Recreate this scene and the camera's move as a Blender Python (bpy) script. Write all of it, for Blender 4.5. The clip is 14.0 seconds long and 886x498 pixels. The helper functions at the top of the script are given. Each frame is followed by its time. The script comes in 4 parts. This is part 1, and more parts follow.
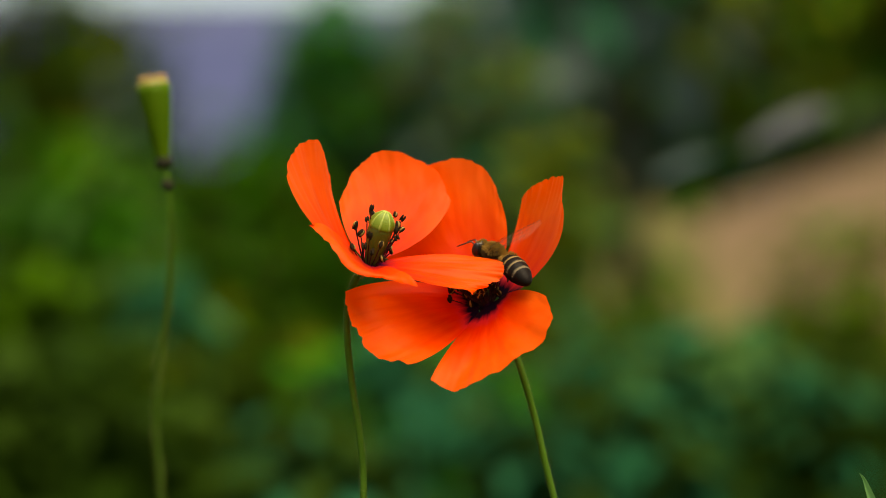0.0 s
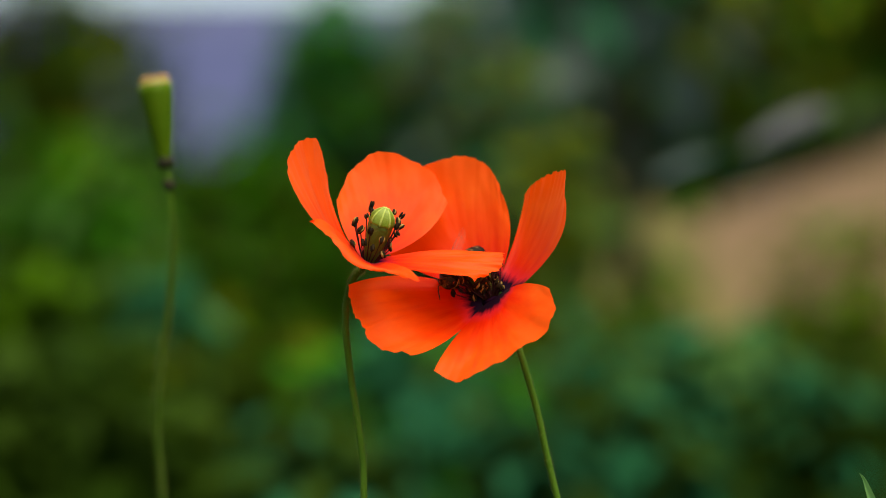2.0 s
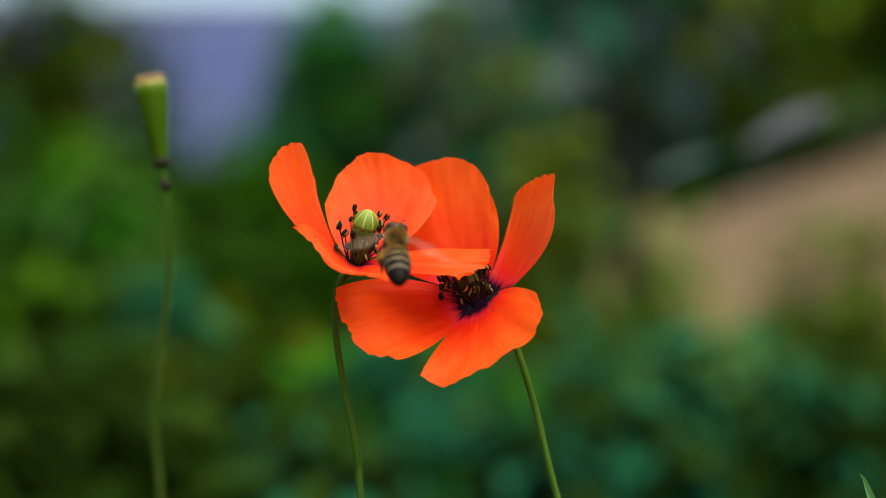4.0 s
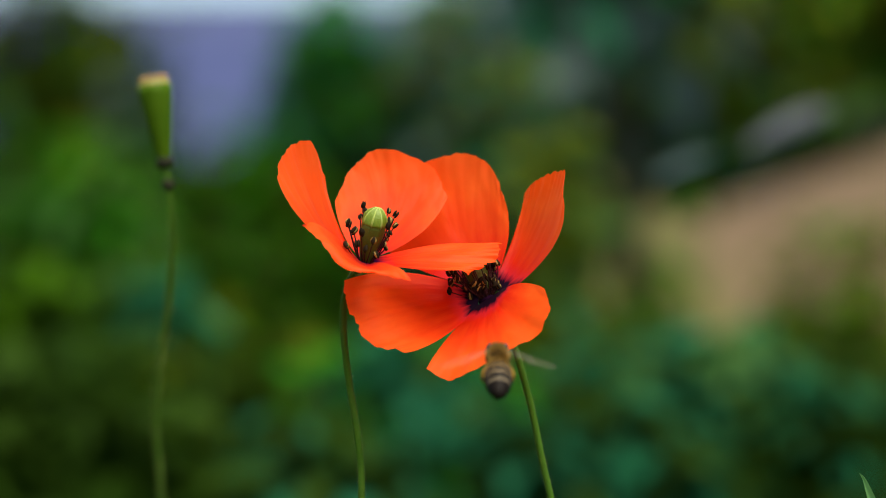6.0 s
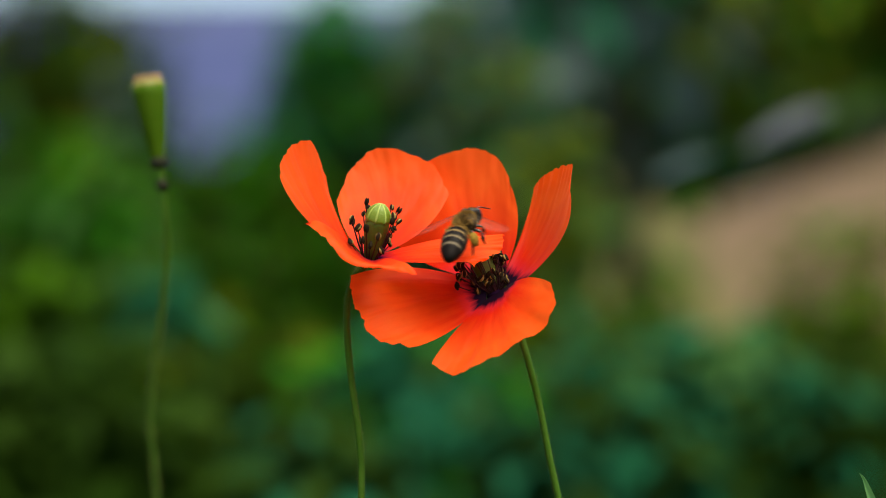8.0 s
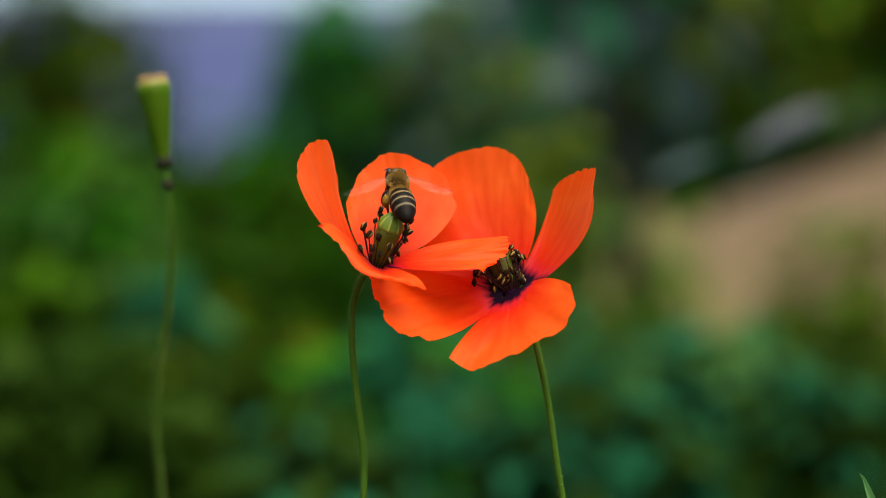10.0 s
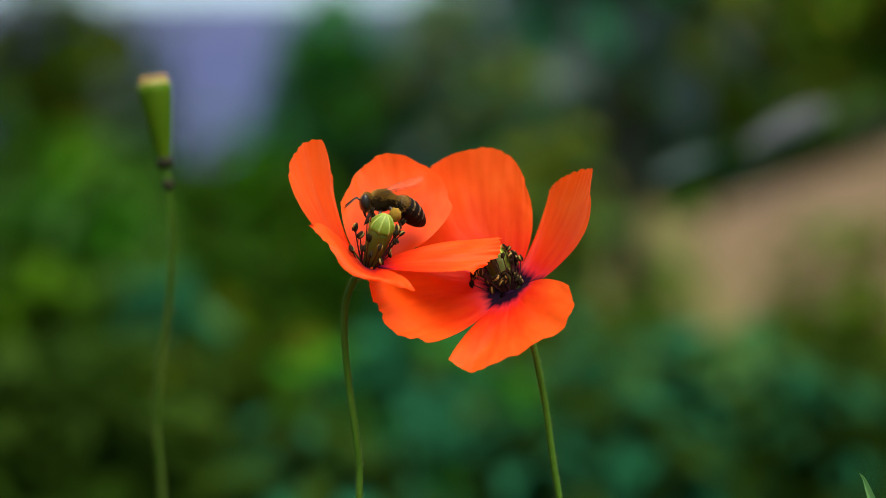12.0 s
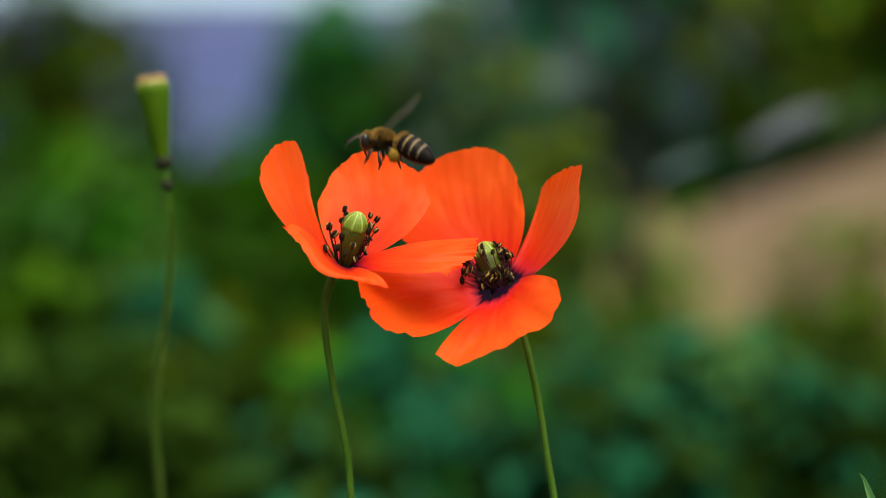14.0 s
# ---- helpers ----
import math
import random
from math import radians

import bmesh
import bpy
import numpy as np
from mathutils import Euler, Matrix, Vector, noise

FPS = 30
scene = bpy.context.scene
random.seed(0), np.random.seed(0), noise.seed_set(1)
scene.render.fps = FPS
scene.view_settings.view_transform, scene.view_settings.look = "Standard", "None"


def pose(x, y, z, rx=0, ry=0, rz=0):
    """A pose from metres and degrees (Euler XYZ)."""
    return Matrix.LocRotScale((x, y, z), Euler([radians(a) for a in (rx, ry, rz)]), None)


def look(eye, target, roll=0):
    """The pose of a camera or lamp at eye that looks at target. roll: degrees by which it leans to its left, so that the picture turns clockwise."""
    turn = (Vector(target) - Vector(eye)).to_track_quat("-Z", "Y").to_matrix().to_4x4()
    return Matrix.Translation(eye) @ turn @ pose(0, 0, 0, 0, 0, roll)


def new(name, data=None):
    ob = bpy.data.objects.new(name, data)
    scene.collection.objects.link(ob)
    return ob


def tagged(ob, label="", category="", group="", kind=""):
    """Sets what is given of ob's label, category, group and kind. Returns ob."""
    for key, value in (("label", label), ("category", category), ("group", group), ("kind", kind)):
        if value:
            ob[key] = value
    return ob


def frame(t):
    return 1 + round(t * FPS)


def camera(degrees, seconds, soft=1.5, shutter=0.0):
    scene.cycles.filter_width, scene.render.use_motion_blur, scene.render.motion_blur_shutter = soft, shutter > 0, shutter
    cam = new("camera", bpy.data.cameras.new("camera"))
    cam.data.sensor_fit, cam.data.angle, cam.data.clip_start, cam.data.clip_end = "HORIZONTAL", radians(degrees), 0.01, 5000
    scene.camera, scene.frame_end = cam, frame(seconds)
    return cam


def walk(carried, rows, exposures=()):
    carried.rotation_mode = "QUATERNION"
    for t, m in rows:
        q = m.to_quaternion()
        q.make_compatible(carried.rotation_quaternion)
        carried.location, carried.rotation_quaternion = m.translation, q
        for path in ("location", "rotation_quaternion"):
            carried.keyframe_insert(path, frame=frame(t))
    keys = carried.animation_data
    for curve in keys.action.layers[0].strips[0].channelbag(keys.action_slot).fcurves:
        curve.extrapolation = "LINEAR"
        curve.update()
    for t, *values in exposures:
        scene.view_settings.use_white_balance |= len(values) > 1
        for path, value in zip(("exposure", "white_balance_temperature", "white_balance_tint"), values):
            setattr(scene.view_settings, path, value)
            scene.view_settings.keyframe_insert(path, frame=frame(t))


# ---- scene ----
MM = 0.001

# camera: a still tele lens, focused on the two poppies
cam = camera(20.0, 14.0, soft=0.7, shutter=0.2)
cam.data.dof.use_dof = True
cam.data.dof.focus_distance = 0.430
cam.data.dof.aperture_fstop = 9.2
EYE = (0.0, -0.43, 0.40)
walk(cam, [(0.0, look(EYE, (0, 0, 0.40))), (14.0, look(EYE, (0, 0, 0.40)))], [(0.0, 1.32, 9000, 6.5), (1.5, 1.32, 8300, 7.5), (3.2, 1.33, 7000, 7.5), (6.0, 1.34, 6820, 6.5), (8.2, 1.35, 6850, 6.5), (10.3, 1.38, 6980, 6.5), (14.0, 1.39, 6950, 5.5)])

# overcast daylight
world = bpy.data.worlds.new("sky")
scene.world = world
world.use_nodes = True
wn = world.node_tree
sky = wn.nodes.new("ShaderNodeTexSky")
sky.sky_type, sky.sun_disc = "NISHITA", False
sky.sun_elevation, sky.sun_rotation = radians(64), radians(152)
sky.air_density, sky.dust_density, sky.ozone_density = 1.0, 0.6, 1.6
wn.links.new(sky.outputs[0], wn.nodes["Background"].inputs[0])
wn.nodes["Background"].inputs[1].default_value = 0.075
sun_data = bpy.data.lights.new("sun", "SUN")
sun_data.energy, sun_data.angle, sun_data.color = 4.0, radians(60), (1.0, 0.93, 0.80)
sun = new("sun", sun_data)
sun.matrix_world = look((0.28, -0.52, 1.2), (0, 0, 0))


# ---- materials ----
class Mat:
    """A small wrapper round a node material."""

    def __init__(self, name, rough=0.6, spec=0.4):
        self.m = bpy.data.materials.new(name)
        self.m.use_nodes = True
        self.t = self.m.node_tree
        self.b = self.t.nodes["Principled BSDF"]
        self.b.inputs["Roughness"].default_value = rough
        self.b.inputs["Specular IOR Level"].default_value = spec

    def node(self, kind, **put):
        n = self.t.nodes.new("ShaderNode" + kind)
        for k, v in put.items():
            n.inputs[k].default_value = v
        return n

    def link(self, a, b):
        self.t.links.new(a, b)

    def ramp(self, source, stops):
        r = self.node("ValToRGB")
        e = r.color_ramp.elements
        while len(e) < len(stops):
            e.new(0.5)
        for el, (p, c) in zip(e, stops):
            el.position, el.color = p, (*c, 1)
        self.link(source, r.inputs[0])
        return r.outputs[0]

    def coords(self, kind, scale):
        c = self.node("TexCoord")
        mp = self.node("Mapping")
        mp.inputs["Scale"].default_value = scale
        self.link(c.outputs[kind], mp.inputs[0])
        return mp.outputs[0]

    def noise(self, vec, scale, detail=4.0, rough=0.55):
        n = self.node("TexNoise", Scale=scale, Detail=detail, Roughness=rough)
        self.link(vec, n.inputs["Vector"])
        return n.outputs["Fac"]

    def mix(self, fac, a, b, mode="MIX"):
        n = self.node("Mix")
        n.data_type, n.blend_type = "RGBA", mode
        for i, v in ((0, fac), (6, a), (7, b)):
            if hasattr(v, "is_output"):
                self.link(v, n.inputs[i])
            elif i == 0:
                n.inputs[i].default_value = v
            else:
                n.inputs[i].default_value = (*v, 1)
        return n.outputs[2]

    def bump(self, height, strength, distance):
        n = self.node("Bump", Strength=strength, Distance=distance)
        self.link(height, n.inputs["Height"])
        self.link(n.outputs[0], self.b.inputs["Normal"])
        return n.outputs[0]

    def translucent(self, color, amount):
        tr = self.node("BsdfTranslucent")
        mx = self.node("MixShader", Fac=amount)
        if hasattr(color, "is_output"):
            self.link(color, tr.inputs[0])
        else:
            tr.inputs[0].default_value = (*color, 1)
        self.link(self.b.outputs[0], mx.inputs[1])
        self.link(tr.outputs[0], mx.inputs[2])
        self.link(mx.outputs[0], self.t.nodes["Material Output"].inputs[0])


def petal_material(name, blotch, red=(0.35, 1.0), claw=(0.009, 0.002, 0.014)):
    m = Mat(name, 0.46, 0.15)
    uv = m.coords("UV", (1, 1, 1))
    sep = m.node("SeparateXYZ")
    m.link(uv, sep.inputs[0])
    veins = m.noise(m.coords("UV", (46, 1.1, 1)), 1.0, 5.0)
    folds = m.noise(m.coords("UV", (9, 2.2, 1)), 1.0, 3.0)
    cloud = m.noise(m.coords("Object", (1, 1, 1)), 160.0, 3.0)
    base = m.ramp(cloud, [(0.3, (0.96, 0.080, 0.005)), (0.7, (0.98, 0.112, 0.011))])
    # petals redden towards the claw; a wider red range also paints shade
    rim = m.node("Math")
    rim.operation = "MULTIPLY_ADD"
    m.link(folds, rim.inputs[0])
    rim.inputs[1].default_value = 0.5
    m.link(sep.outputs[1], rim.inputs[2])
    base = m.mix(m.ramp(rim.outputs[0], [(red[0], (1, 1, 1)), (red[1], (0, 0, 0))]), base, (0.72, 0.014, 0.002))
    base = m.mix(m.ramp(veins, [(0.4, (0, 0, 0)), (0.8, (0.16, 0.16, 0.16))]), base, (0.86, 0.052, 0.003))
    # pinkish ring, then the purple-black blotch at the claw
    wob = m.node("Math")
    wob.operation = "MULTIPLY_ADD"
    m.link(folds, wob.inputs[0])
    wob.inputs[1].default_value = -0.16
    shift = m.node("Math")
    shift.operation = "ADD"
    m.link(sep.outputs[1], shift.inputs[0])
    shift.inputs[1].default_value = 0.08
    m.link(shift.outputs[0], wob.inputs[2])
    dark = m.ramp(wob.outputs[0], [(0.0, (1, 1, 1)), (max(blotch - 0.04, 0.005), (1, 1, 1)), (blotch + 0.035, (0, 0, 0))])
    pink = m.ramp(wob.outputs[0], [(0.0, (1, 1, 1)), (blotch, (0.7, 0.7, 0.7)), (blotch + 0.12, (0, 0, 0))])
    col = m.mix(pink, base, (0.62, 0.012, 0.045))
    col = m.mix(dark, col, claw)
    m.link(col, m.b.inputs["Base Color"])
    # the claw is velvety, the blade has a slight gloss
    m.link(m.ramp(dark, [(0.0, (0.15, 0.15, 0.15)), (1.0, (0.02, 0.02, 0.02))]), m.b.inputs["Specular IOR Level"])
    h = m.node("Math")
    h.operation = "ADD"
    m.link(veins, h.inputs[0])
    m.link(folds, h.inputs[1])
    crumple = m.node("Math")
    crumple.operation = "MULTIPLY_ADD"
    m.link(m.noise(m.coords("Object", (1, 1, 1)), 420.0, 3.0), crumple.inputs[0])
    crumple.inputs[1].default_value = 1.6
    m.link(h.outputs[0], crumple.inputs[2])
    m.bump(crumple.outputs[0], 0.12, 0.0003)
    m.b.inputs["Sheen Weight"].default_value = 0.12
    m.b.inputs["Sheen Roughness"].default_value = 0.45
    m.b.inputs["Sheen Tint"].default_value = (1.0, 0.62, 0.5, 1)
    m.translucent(col, 0.62)
    return m.m


def noisy(name, lo, hi, scale, rough=0.6, spec=0.4, bump=0.3, distance=0.0005, through_light=0.0):
    m = Mat(name, rough, spec)
    vec = m.coords("Object", (1, 1, 1))
    big, fine = m.noise(vec, scale, 4.0), m.noise(vec, scale * 6, 3.0)
    mid = tuple((a + b) / 2 for a, b in zip(lo, hi))
    col = m.mix(fine, m.ramp(big, [(0.3, lo), (0.7, hi)]), mid, "MIX")
    m.link(col, m.b.inputs["Base Color"])
    m.bump(fine, bump, distance)
    if through_light:
        m.translucent(col, through_light)
    return m.m


def foliage(name, lo, hi, rough=0.6, spec=0.03):
    """Leaves that differ one from another."""
    m = Mat(name, rough, spec)
    geo = m.node("NewGeometry")
    vec = m.coords("Object", (1, 1, 1))
    col = m.ramp(geo.outputs["Random Per Island"], [(0.0, lo), (1.0, hi)])
    col = m.mix(m.noise(vec, 60.0), col, tuple(a * 0.7 for a in lo))
    m.link(col, m.b.inputs["Base Color"])
    m.bump(m.noise(vec, 300.0), 0.3, 0.001)
    m.translucent(col, 0.4)
    return m.m


PETAL = petal_material("poppy_petal", 0.065, claw=(0.05, 0.006, 0.07))
# red reaches further out here, painting shade into the wide poppy's petals
PETAL_DARK = petal_material("poppy_petal_blotched", 0.125, (0.48, 1.3))
STEM = noisy("hairy_stem", (0.026, 0.076, 0.004), (0.048, 0.106, 0.009), 500, 0.65, 0.08)
HAIR = noisy("stem_hair", (0.20, 0.22, 0.06), (0.28, 0.29, 0.10), 300, 0.6, 0.15, through_light=0.3)
CAPSULE = noisy("capsule_green", (0.034, 0.052, 0.002), (0.064, 0.084, 0.004), 350, 0.5)
CAP_DISC = noisy("stigma_disc", (0.080, 0.125, 0.003), (0.125, 0.175, 0.007), 500, 0.5)
RAY = noisy("stigma_ray", (0.20, 0.25, 0.04), (0.27, 0.32, 0.065), 700, 0.6)
FILAMENT = noisy("filament", (0.012, 0.003, 0.004), (0.035, 0.005, 0.008), 500, 0.6, 0.15)
ANTHER = noisy("anther", (0.004, 0.003, 0.002), (0.020, 0.012, 0.004), 1600, 0.75, 0.06)
ANTHER_OPEN = noisy("anther_open", (0.11, 0.065, 0.009), (0.26, 0.16, 0.026), 900, 0.6)
BUD_GREEN = noisy("unripe_capsule", (0.022, 0.056, 0.0012), (0.040, 0.076, 0.002), 200, 0.6, 0.05)
BUD_TOP = noisy("unripe_disc", (0.12, 0.125, 0.014), (0.20, 0.16, 0.04), 500, 0.6)
CROWN = noisy("dry_stigma", (0.14, 0.075, 0.03), (0.24, 0.15, 0.07), 900, 0.8)
BLOTCH = noisy("purple_black_base", (0.006, 0.002, 0.008), (0.014, 0.004, 0.016), 500, 0.9, 0.0)
DARK_RING = noisy("scar", (0.008, 0.009, 0.005), (0.018, 0.020, 0.008), 500, 0.8, 0.1)


# ---- building blocks ----
def part(name, bm, material, parent, label="", smooth=True, at=None):
    me = bpy.data.meshes.new(name)
    if smooth:
        for f in bm.faces:
            f.smooth = True
    bm.to_mesh(me)
    bm.free()
    for m in material if isinstance(material, (list, tuple)) else [material]:
        me.materials.append(m)
    ob = new(name, me)
    ob.parent = parent
    if at is not None:
        ob.matrix_basis = at
    return tagged(ob, label)


def tube(bm, pts, radii, sides=8, cap=True):
    """A round tube along points."""
    pts = [Vector(p) for p in pts]
    rings = []
    side = None
    for i, p in enumerate(pts):
        d = (pts[min(i + 1, len(pts) - 1)] - pts[max(i - 1, 0)]).normalized()
        ref = side if side is not None else (Vector((1, 0, 0)) if abs(d.x) < 0.8 else Vector((0, 1, 0)))
        a = (ref - d * ref.dot(d)).normalized()
        side = a
        b = d.cross(a)
        r = radii[i] if isinstance(radii, (list, tuple)) else radii
        rings.append([bm.verts.new(p + (a * math.cos(q) + b * math.sin(q)) * r) for q in (2 * math.pi * k / sides for k in range(sides))])
    for r0, r1 in zip(rings, rings[1:]):
        for k in range(sides):
            bm.faces.new((r0[k], r0[(k + 1) % sides], r1[(k + 1) % sides], r1[k]))
    if cap:
        bm.faces.new(rings[0][::-1])
        bm.faces.new(rings[-1])
    return rings


def lathe(bm, profile, sides=20, m=Matrix.Identity(4), ribs=0, rib=0.0):
    """A turned body: profile of (radius, height), with shallow ribs."""
    rings = []
    for r, z in profile:
        ring = []
        for k in range(sides):
            q = 2 * math.pi * k / sides
            rr = r * (1 + rib * math.cos(ribs * q)) if ribs else r
            ring.append(bm.verts.new(m @ Vector((rr * math.cos(q), rr * math.sin(q), z))))
        rings.append(ring)
    for r0, r1 in zip(rings, rings[1:]):
        for k in range(sides):
            bm.faces.new((r0[k], r0[(k + 1) % sides], r1[(k + 1) % sides], r1[k]))
    bm.faces.new(rings[0][::-1])
    bm.faces.new(rings[-1])


def blob(bm, centre, radii, m=Matrix.Identity(4), u=14, v=10, lump=0.0, seed=0):
    made = bmesh.ops.create_uvsphere(bm, u_segments=u, v_segments=v, radius=1.0)["verts"]
    for ve in made:
        k = 1 + lump * noise.noise(ve.co * 2.3 + Vector((seed, 0, 0)))
        ve.co = m @ (Vector(centre) + Vector((ve.co.x * radii[0], ve.co.y * radii[1], ve.co.z * radii[2])) * k)
    return made


def smooth_path(pts, n):
    """Points along a Catmull-Rom curve."""
    p = [Vector(q) for q in pts]
    p = [2 * p[0] - p[1]] + p + [2 * p[-1] - p[-2]]
    out = []
    for i in range(1, len(p) - 2):
        for k in range(n):
            t = k / n
            a, b, c, d = p[i - 1:i + 3]
            out.append(0.5 * (2 * b + (c - a) * t + (2 * a - 5 * b + 4 * c - d) * t * t + (3 * b - a - 3 * c + d) * t ** 3))
    return out + [p[-2]]


def lag(t):
    """Weights of a parabola through three stations at 0, 1/2 and 1."""
    return (2 * (t - 0.5) * (t - 1), -4 * t * (t - 1), 2 * t * (t - 0.5))


def spline(pts, s):
    """A point at s (0 to 1) of the smooth curve through evenly spaced stations."""
    n = len(pts) - 1
    if n == 1:
        return pts[0].lerp(pts[1], s)
    if n == 2:
        return sum((p * w for p, w in zip(pts, lag(s))), Vector())
    p = [2 * pts[0] - pts[1]] + list(pts) + [2 * pts[-1] - pts[-2]]
    k = min(max(int(math.floor(s * n)), 0), n - 1)
    t = s * n - k
    a, b, c, d = p[k:k + 4]
    return 0.5 * (2 * b + (c - a) * t + (2 * a - 5 * b + 4 * c - d) * t * t + (3 * b - a - 3 * c + d) * t ** 3)


def petal_mesh(shape, seed, nu=40, nv=84, corner=0.012, ragged=0.75, ruffle=0.45, crease=(0.0, 1.0, 0.0), roll=0.0):
    """A petal as a curved sheet through three ribs, claw, waist and rim, in millimetres; its rim is ragged and it is softly crumpled."""
    ribs = [[Vector(p) for p in rib] for rib in shape]
    bm = bmesh.new()
    uvl = bm.loops.layers.uv.new("UVMap")
    grid, uvs = [], {}

    def at(u, s):
        return sum((spline(rib, s) * w for rib, w in zip(ribs, lag(u))), Vector())

    for i in range(nu + 1):
        line = []
        for j in range(nv + 1):
            s, u = j / nv, i / nu
            v = 2 * s - 1
            reach = 1 - corner * abs(v) ** 5
            reach += ragged * 0.022 * (0.8 * noise.noise((v * 5.3, seed * 3.1, 0)) + 0.6 * noise.noise((v * 12, seed * 7.7, 4)) + 0.20 * noise.noise((v * 31, seed * 1.7, 2)) - 1.2 * max(0.0, noise.noise((v * 8.5, seed * 5.3, 7)) - 0.25))
            ue = u * (1 + (reach - 1) * u ** 2)
            p = at(ue, s)
            du, ds = at(min(ue + 0.01, 1.2), s) - at(ue - 0.01, s), at(ue, s + 0.01) - at(ue, s - 0.01)
            n = du.cross(ds)
            n = n.normalized() if n.length > 1e-9 else Vector((0, 0, 1))
            lift = ruffle * u ** 1.5 * (0.9 * noise.noise((v * 2.6, u * 1.3, seed)) + 0.45 * u * noise.noise((v * 7.5, u * 1.1, seed + 9)))
            lift += 0.20 * u * noise.noise((v * 4.5, u * 4.0, seed + 21)) + 0.07 * u * noise.noise((v * 11, u * 8.0, seed + 31))
            lift += crease[2] * u * math.exp(-(((v - crease[0] - 0.15 * math.sin(u * 3)) / crease[1]) ** 2))
            lift += roll * math.sin(math.pi * max(0.0, (u - 0.55) / 0.45)) * (1 - 0.5 * v * v)
            lift += 0.016 * u * noise.noise((v * 26, u * 1.4, seed + 3)) + 0.28 * u ** 6 * noise.noise((v * 9.0, 1.0, seed + 41))
            ve = bm.verts.new((p + n * lift) * MM)
            uvs[ve] = (s, u)
            line.append(ve)
        grid.append(line)
    for i in range(nu):
        for j in range(nv):
            f = bm.faces.new((grid[i][j], grid[i][j + 1], grid[i + 1][j + 1], grid[i + 1][j]))
            for lp in f.loops:
                lp[uvl].uv = uvs[lp.vert]
    return bm


def along(a, b):
    """The pose at a whose z axis points to b."""
    return Matrix.Translation(a) @ (Vector(b) - Vector(a)).to_track_quat("Z", "Y").to_matrix().to_4x4()


def pistil(parent, foot, top, radius, rays=8):
    """Smooth green capsule, widening upwards, under a pale, rayed cap."""
    foot, top = Vector(foot) * MM, Vector(top) * MM
    h = (top - foot).length
    m = along(foot, top)
    r = radius * MM
    bm = bmesh.new()
    lathe(bm, [(r * 0.35, 0), (r * 0.50, h * 0.08), (r * 0.70, h * 0.25), (r * 0.88, h * 0.45), (r * 0.97, h * 0.60), (r * 0.99, h * 0.70), (r * 0.94, h * 0.74)], 40, m, rays, 0.02)
    part("capsule", bm, CAPSULE, parent, "smooth olive-green seed capsule")
    bm = bmesh.new()
    lathe(bm, [(r * 0.95, h * 0.70), (r * 1.01, h * 0.715), (r * 1.0, h * 0.75), (r * 0.88, h * 0.84), (r * 0.66, h * 0.915), (r * 0.38, h * 0.965), (r * 0.08, h * 0.985)], 40, m, rays, 0.04)
    part("stigma_disc", bm, CAP_DISC, parent, "bright green domed cap")
    for k in range(rays):
        q = 2 * math.pi * k / rays
        bm = bmesh.new()
        pts = [m @ Vector((rr * r * math.cos(q), rr * r * math.sin(q), zz * h)) for rr, zz in ((0.05, 0.985), (0.36, 0.965), (0.66, 0.915), (0.90, 0.84), (1.02, 0.76), (1.03, 0.705))]
        tube(bm, pts, [r * 0.04, r * 0.05, r * 0.06, r * 0.08, r * 0.09, r * 0.05], 6)
        part("stigma_ray", bm, RAY, parent, "pale raised ray")


def stamens(parent, foot, top, count, spread, seed, rise=(0.55, 0.95), lean=(0, 0, 0), flare=0.0, bare=0.0):
    """Dark filaments in a ring round the capsule, each with its split anther."""
    rnd = random.Random(seed)
    foot, top = Vector(foot) * MM, Vector(top) * MM
    axis = (top - foot)
    h = axis.length
    m = along(foot, top)
    for k in range(count):
        q = 2 * math.pi * (k + rnd.uniform(-0.35, 0.35)) / count
        # the near side may be half bare, so that the capsule shows
        if (m.to_3x3() @ Vector((math.cos(q), math.sin(q), 0))).y < -0.6 and rnd.random() < bare:
            continue
        out = rnd.uniform(*spread) * MM
        z = (rnd.uniform(*rise) - flare * (out / MM - spread[0]) / (spread[1] - spread[0])) * h
        a = m @ Vector((0.9 * MM * math.cos(q), 0.9 * MM * math.sin(q), 0.0))
        side = max(0.0, -(m.to_3x3() @ Vector((math.cos(q), math.sin(q), 0))).x)
        b = m @ Vector((out * math.cos(q), out * math.sin(q), z)) + Vector(lean) * (0.15 + 0.85 * side) * MM
        mid = a.lerp(b, 0.5) + (m.to_3x3() @ Vector((math.cos(q), math.sin(q), 0))) * rnd.uniform(-0.1, 0.5) * MM
        bm = bmesh.new()
        tube(bm, smooth_path([a, mid, b], 4), [0.12 * MM] * 4 + [0.10 * MM] * 4 + [0.07 * MM], 6)
        part("filament", bm, FILAMENT, parent)
        bm = bmesh.new()
        am = Matrix.Translation(b) @ Euler((rnd.uniform(-0.7, 0.7), rnd.uniform(-0.7, 0.7), rnd.uniform(0, 6))).to_matrix().to_4x4()
        size = rnd.uniform(0.80, 1.12) * MM
        for sgn in (-1, 1):
            blob(bm, (sgn * 0.24 * size, 0, 0.1 * size), (0.25 * size, 0.34 * size, 0.68 * size), am, 8, 6, 0.25, k)
        if rnd.random() < 0.7:
            # pollen in the split between the lobes
            seam = set(blob(bm, (0, 0, 0.12 * size), (0.27 * size, 0.50 * size, 0.60 * size), am, 8, 6, 0.3, k + 50))
            for f in bm.faces:
                if all(v in seam for v in f.verts):
                    f.material_index = 1
        part("anther", bm, (ANTHER, ANTHER_OPEN), parent)


